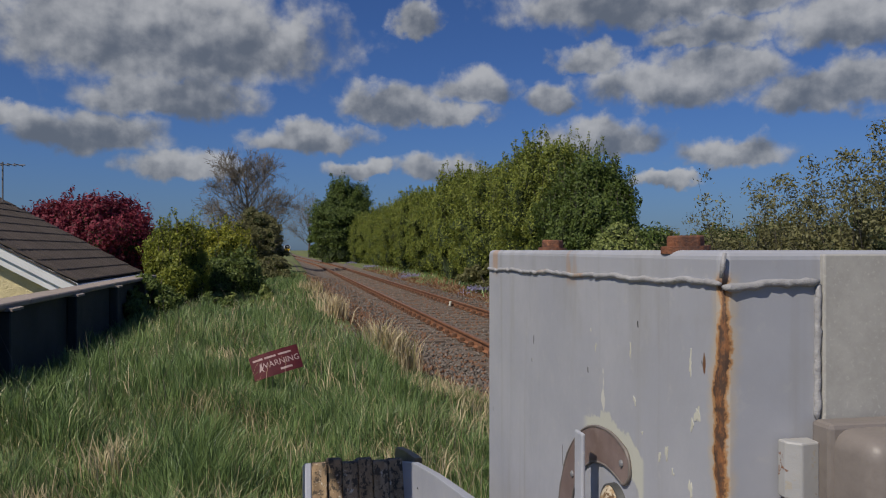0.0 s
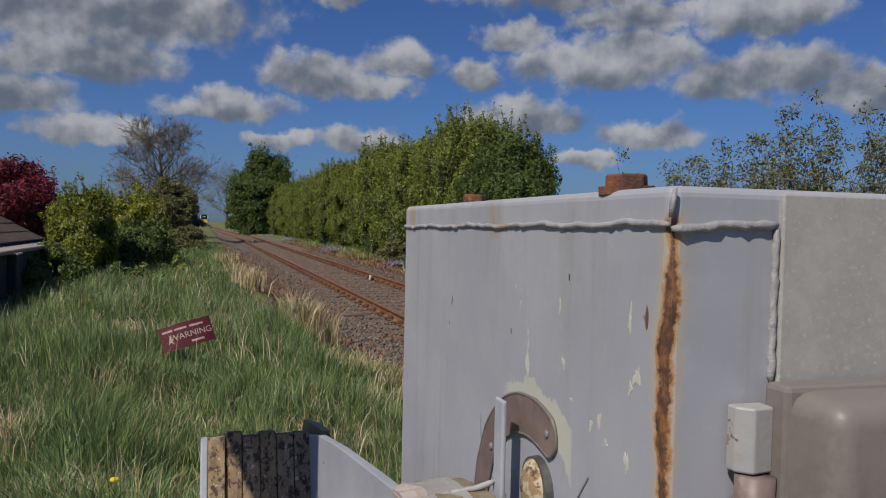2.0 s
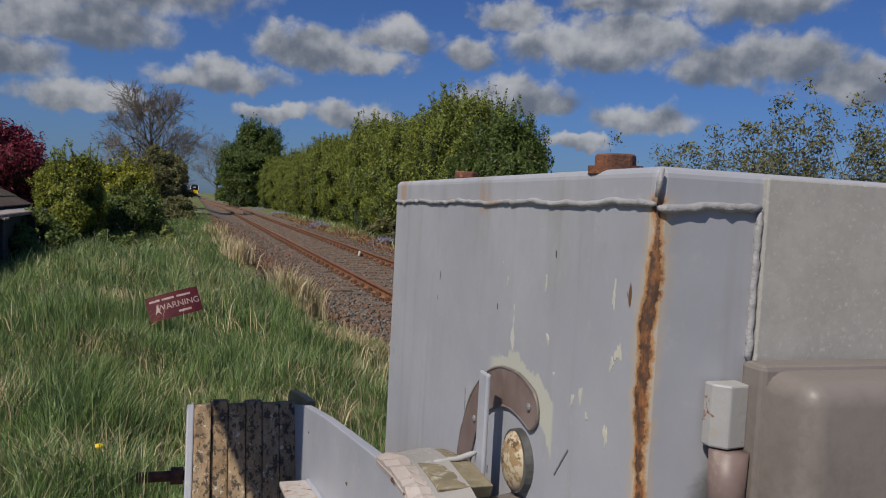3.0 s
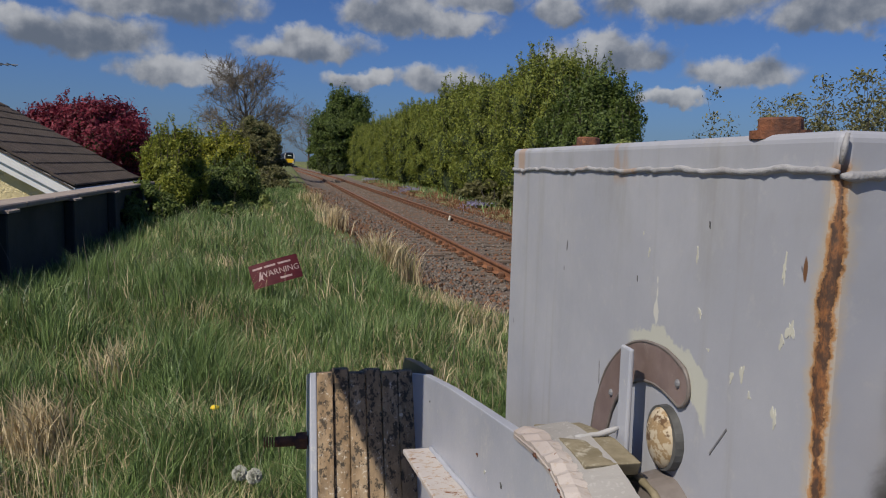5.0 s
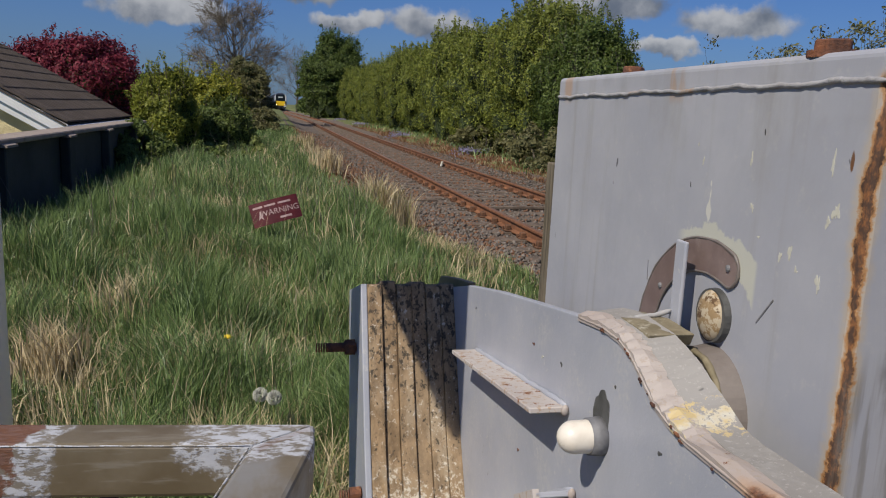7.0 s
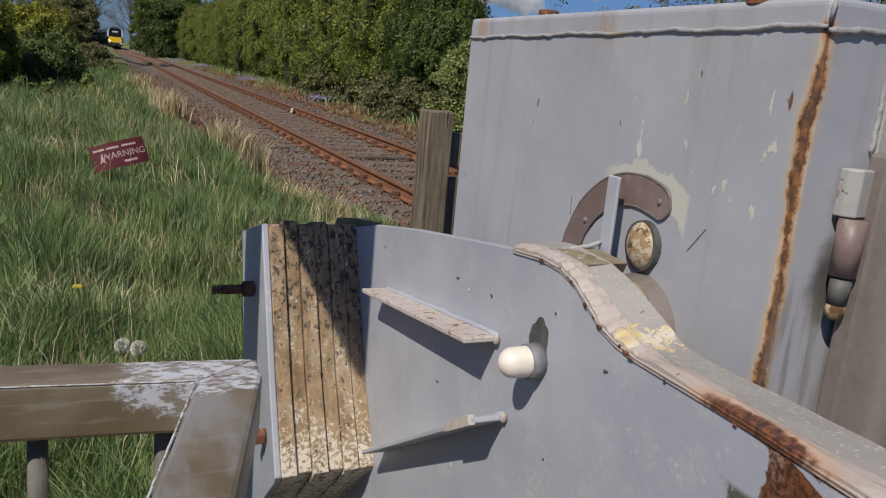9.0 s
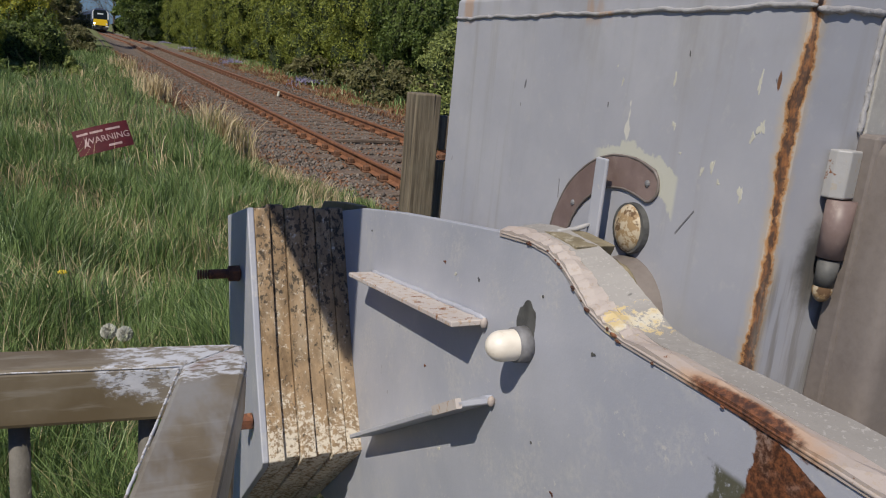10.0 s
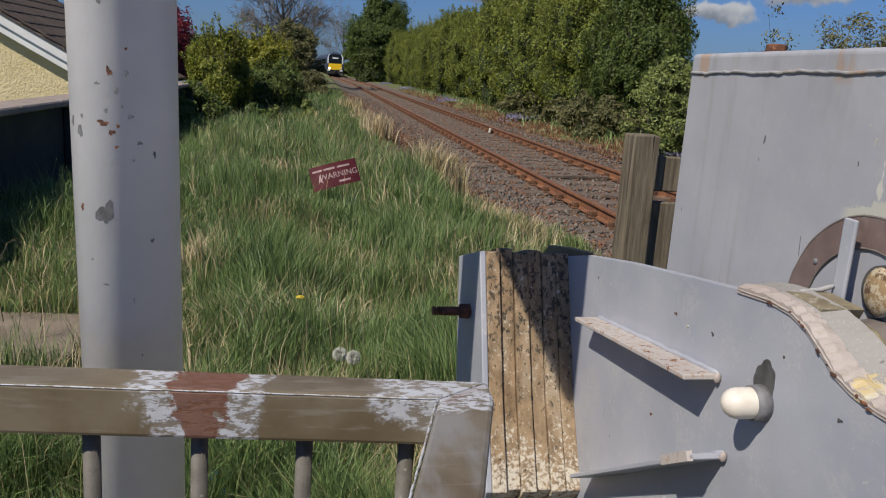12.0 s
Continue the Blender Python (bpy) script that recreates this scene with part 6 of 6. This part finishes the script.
    x, y = x[keep], y[keep]
    tagged(quads_mesh("russet_weeds", blades(rng, x, y, top_z(x, y) - 0.01, rng.uniform(0.03, 0.13, len(x)), 0.006 + 0.0009 * y, np.full(len(x), 1.2)), 5, BLADE, M_RUSTWEED), "russet dead weeds on the ballast shoulder", "weeds", kind="stuff")
    x, y = spread(rng, 60000, 5.8, 8.2, 5.0, 60.0, 0.4)
    tagged(quads_mesh("far_verge_grass", blades(rng, x, y, np.maximum(ground_z(x, y), -0.05) - 0.01, rng.uniform(0.04, 0.26, len(x)) * (0.3 + 1.1 * clump(x, y, 1.3, 0.9) * clump(x, y, 3.7, 0.1)), np.minimum(0.003 + 0.0008 * y, 0.03), np.full(len(x), 1.3)), 5, BLADE, M_RUSTWEED), "pale dry grass at the foot of the hedge", "grass", kind="stuff")
    x, y = spread(rng, 30000, 5.9, 9.0, 6.0, 60.0, 0.4)
    keep = rng.random(len(x)) < clump(x, y, 0.9, 2.2) * smooth01(x, 5.9, 7.5)
    x, y = x[keep], y[keep]
    tagged(quads_mesh("far_green_grass", blades(rng, x, y, top_z(x, y) - 0.01, rng.uniform(0.1, 0.4, len(x)), np.minimum(0.004 + 0.0012 * y, 0.04), np.full(len(x), 0.8)), 5, BLADE, M_GRASS), "green grass at the foot of the hedge", "grass", kind="stuff")
    # bluebells in patches beyond the track
    vs = []
    for cx, cy, r, n in ((6.5, 14.0, 0.5, 500), (6.3, 25.5, 0.8, 500), (6.3, 40.0, 1.5, 500), (6.4, 60.0, 3.0, 400), (6.3, 78.0, 3.0, 300)):
        x, y = cx + rng.normal(size=n) * min(r, 0.5) * 0.5, cy + rng.normal(size=n) * r * 0.6
        vs.append(leaf_cloud(rng, [(a, b, 0.18 + float(ground_z(a, b)), 0.03, 0.03, 0.06) for a, b in zip(x, y)], n, 0.018 + 0.0005 * cy, 0.9))
    tagged(quads_mesh("bluebells", np.concatenate(vs), 4, LEAF, M_BLUEBELL), "patches of violet bluebells beyond the track", "flowers", kind="stuff")
    # broad weed leaves and thin dead stems
    x, y = spread(rng, 70, -2.1, 0.8, 6.0, 18.0, 0.5)
    segs = []
    for a, b in zip(x, y):
        p = np.array([a, b, float(ground_z(a, b))])
        q = p + np.array([rng.normal() * 0.10, rng.normal() * 0.10, rng.uniform(0.3, 0.65)])
        m = (p + q) / 2 + np.array([rng.normal() * 0.05, rng.normal() * 0.05, 0.04])
        segs += [(p, m, 0.0022 + 0.0001 * b, 0.0018), (m, q, 0.0018, 0.001)]
    tagged(segments_mesh("dead_stems", segs, M_TWIG, None), "thin dead weed stems standing in the grass", "weeds", kind="stuff")


build_grass()


def build_stones():
    rng = np.random.default_rng(80)
    n = 40000
    x, y = spread(rng, n, 0.75, 6.0, 5.5, 45.0, 0.5)
    keep = ~((np.abs(x - RAIL_L) < 0.09) | (np.abs(x - RAIL_R) < 0.09)) & (rng.random(n) < np.where((x > 2.8) & (x < 5.2), 0.55, 1.0)) & (x > 0.8 + 1.6 * smooth01(10.8 - y, 0, 3.2))
    x, y = x[keep], y[keep]
    n = len(x)
    z = bed_z(x)
    s = rng.uniform(0.016, 0.036, n) * (1 + 0.012 * y)
    base = np.array([(1, 0, 0), (0, 1, 0), (-1, 0, 0), (0, -1, 0), (0, 0, 0.75), (0.1, 0.1, -0.6)], dtype=float)
    v = base[None] * s[:, None, None] * rng.uniform(0.6, 1.3, (n, 6, 3)) + rng.normal(size=(n, 6, 3)) * s[:, None, None] * 0.12
    a = rng.uniform(0, math.tau, n)
    c, sn = np.cos(a)[:, None], np.sin(a)[:, None]
    v = np.stack([v[..., 0] * c - v[..., 1] * sn, v[..., 0] * sn + v[..., 1] * c, v[..., 2]], -1)
    v += np.stack([x, y, z + s * 0.35], 1)[:, None, :]
    faces = tuple((i, (i + 1) % 4, 4) for i in range(4)) + tuple(((i + 1) % 4, i, 5) for i in range(4))
    tagged(quads_mesh("ballast_stones", v, 6, faces, M_STONE), "loose grey and rust-stained ballast stones", "ballast", kind="stuff")


build_stones()


# ---- small things in the verge ----
WRAP = (-0.36, 2.33, 0.26)


def build_small():
    for x, y, z, tilt in ((-0.057, 2.85, 0.462, 4), (-0.012, 2.83, 0.458, -3)):
        d = thing("dandelion_clock", "white dandelion seed head on a thin stem", "flower")
        g0 = float(ground_z(x, y))
        part("stem", rod((x, y, g0), (x, y, z), 0.003, 0.0025, 8), M_MID, d)
        bm = dome((x, y, z), 0.006, (1, 1, 1), 10)
        rng = random.Random(int(100 * y) + int(1000 * x))
        for _ in range(420):
            v = Vector((rng.gauss(0, 1), rng.gauss(0, 1), rng.gauss(0, 1))).normalized()
            rod((x, y, z), tuple(Vector((x, y, z)) + v * rng.uniform(0.022, 0.026)), 0.0002, 0.0017, 3, bm)
        part("seed_head", bm, M_SEED, d)
    d = thing("dandelion", "small yellow dandelion flower in the grass", "flower")
    x, y = -0.21, 3.72
    part("stem", rod((x, y, float(ground_z(x, y))), (x, y, 0.395), 0.003, None, 8), M_MID, d)
    part("petals", dome((x, y, 0.40), 0.02, (1, 1, 0.45), 14), M_YPETAL, d)
    w = thing("wrapper", "crumpled blue plastic wrapper in the grass", "litter")
    bm = bmesh.new()
    bmesh.ops.create_grid(bm, x_segments=10, y_segments=6, size=0.06)
    for v in bm.verts:
        v.co.z = 0.018 * noise.noise(v.co * 40) + 0.02
    ob = part("sheet", bm, M_BLUE, w)
    w.location, w.rotation_euler = WRAP, (0.4, 0.2, 0.5)
    for x, y, z, sx in ((4.66, 21.9, -0.14, 0.022), (3.98, 61.5, -0.16, 0.28)):
        s = part("pale_block", box(-sx, sx, -0.03 - sx / 4, 0.03 + sx / 4, 0, 0.14 if sx < 0.1 else 0.18, 0.008, 2), M_HALO if sx < 0.1 else M_COPING)
        s.location, s.rotation_euler = (x, y, z), (0, 0.25, 0.4)
        tagged(s, "pale stone block lying between the rails", "stone")


build_small()


# ---- train ----
def build_train():
    tr = thing("train", "diesel passenger train with a yellow and dark glazed front", "train")
    hw = 1.38
    body_out = [(-hw, 0.95), (-hw - 0.02, 1.8), (-hw, 2.6), (-hw + 0.10, 3.2), (-0.85, 3.58), (-0.35, 3.70), (0.35, 3.70), (0.85, 3.58), (hw - 0.10, 3.2), (hw, 2.6), (hw + 0.02, 1.8), (hw, 0.95)]
    for i in range(3):
        y0 = 0.9 + 23.6 * i
        car = part("carriage_body", prism(body_out, "y", y0, y0 + 23.0), M_TRAINB, tr, "navy carriage body")
        part("roof", prism([(-0.95, 3.52), (-0.4, 3.76), (0.4, 3.76), (0.95, 3.52)], "y", y0, y0 + 23.0), M_TRAING, car)
        for sx in (-1, 1):
            part("window_band", box(*sorted((sx * (hw + 0.0), sx * (hw + 0.025))), y0 + 1.2, y0 + 22.0, 1.9, 2.75), M_GLASS, car)
        for yb in (y0 + 3.5, y0 + 19.0):
            bog = part("bogie", box(-1.15, 1.15, yb - 1.6, yb + 1.6, 0.30, 0.85, 0.05, 1), M_TRAING, car)
            for dy in (-1.1, 1.1):
                part("wheelset", rod((-0.88, yb + dy, 0.43), (0.88, yb + dy, 0.43), 0.43, None, 20), M_RAILRUST, bog)
    nose = bmesh.new()
    rows = []
    for y, k, drop in ((0.9, 1.0, 0.0), (0.35, 0.97, 0.05), (0.0, 0.90, 0.16)):
        rows.append([nose.verts.new((x * k, y + 0.12 * max(z - 2.0, 0) * (1 - y), 0.95 + (z - 0.95) * (1 - 0.02 * drop) - drop * (z > 3.0))) for x, z in body_out])
    for a, b in zip(rows, rows[1:]):
        for i in range(len(a)):
            nose.faces.new((a[i], a[(i + 1) % len(a)], b[(i + 1) % len(a)], b[i]))
    nose.faces.new(rows[-1])
    bmesh.ops.recalc_face_normals(nose, faces=list(nose.faces))
    cab = part("cab", nose, M_TRAINB, tr, "dark cab front with white pillars")
    part("yellow_panel", prism([(-1.05, 1.02), (1.05, 1.02), (1.10, 1.45), (0.98, 1.98), (-0.98, 1.98), (-1.10, 1.45)], "y", -0.06, 0.02, 0.02), M_TRAINY, cab, "yellow warning panel")
    part("windscreen", prism([(-1.04, 2.0), (1.04, 2.0), (1.04, 3.08), (0.80, 3.45), (-0.80, 3.45), (-1.04, 3.08)], "y", -0.02, 0.10, 0.02), M_GLASS, cab, "dark windscreen")
    part("destination_display", box(-0.45, 0.45, -0.03, 0.0, 2.75, 2.95), M_TRAINW, cab, "pale destination display")
    part("valance", prism([(-1.15, 0.42), (1.15, 0.42), (1.25, 1.0), (-1.25, 1.0)], "y", 0.05, 0.7), M_TRAING, cab, "dark underframe skirt")
    part("coupler", box(-0.16, 0.16, -0.35, 0.2, 0.70, 0.98, 0.03, 2), M_TRAING, cab)
    for sx in (-1, 1):
        part("pillar", prism([(sx * 1.05, 1.98), (sx * 1.26, 1.98), (sx * 1.24, 3.0), (sx * 0.98, 3.42), (sx * 0.86, 3.45), (sx * 1.05, 3.06)], "y", -0.03, 0.12), M_TRAINW, cab, "white cab pillar")
        part("buffer_panel", box(*sorted((sx * 0.75, sx * 1.20)), -0.05, 0.05, 0.80, 1.04, 0.02, 2), M_TRAINW, cab)
        part("headlight", rod((sx * 0.92, -0.09, 1.30), (sx * 0.92, -0.04, 1.30), 0.13, None, 16), M_LAMP if sx < 0 else M_TRAINW, cab, "round headlight")
    return tr


train = build_train()


def motions():
    rows = [(0.0, 330), (2.0, 270), (3.5, 232), (5.5, 197), (6.5, 182), (8.5, 157), (9.5, 147), (10.5, 138), (12.0, 128)]
    walk(train, [(t, pose(TRACK_X + bend(y + 10), y, 0.0, 0, 0, 1.6)) for t, y in rows])


motions()
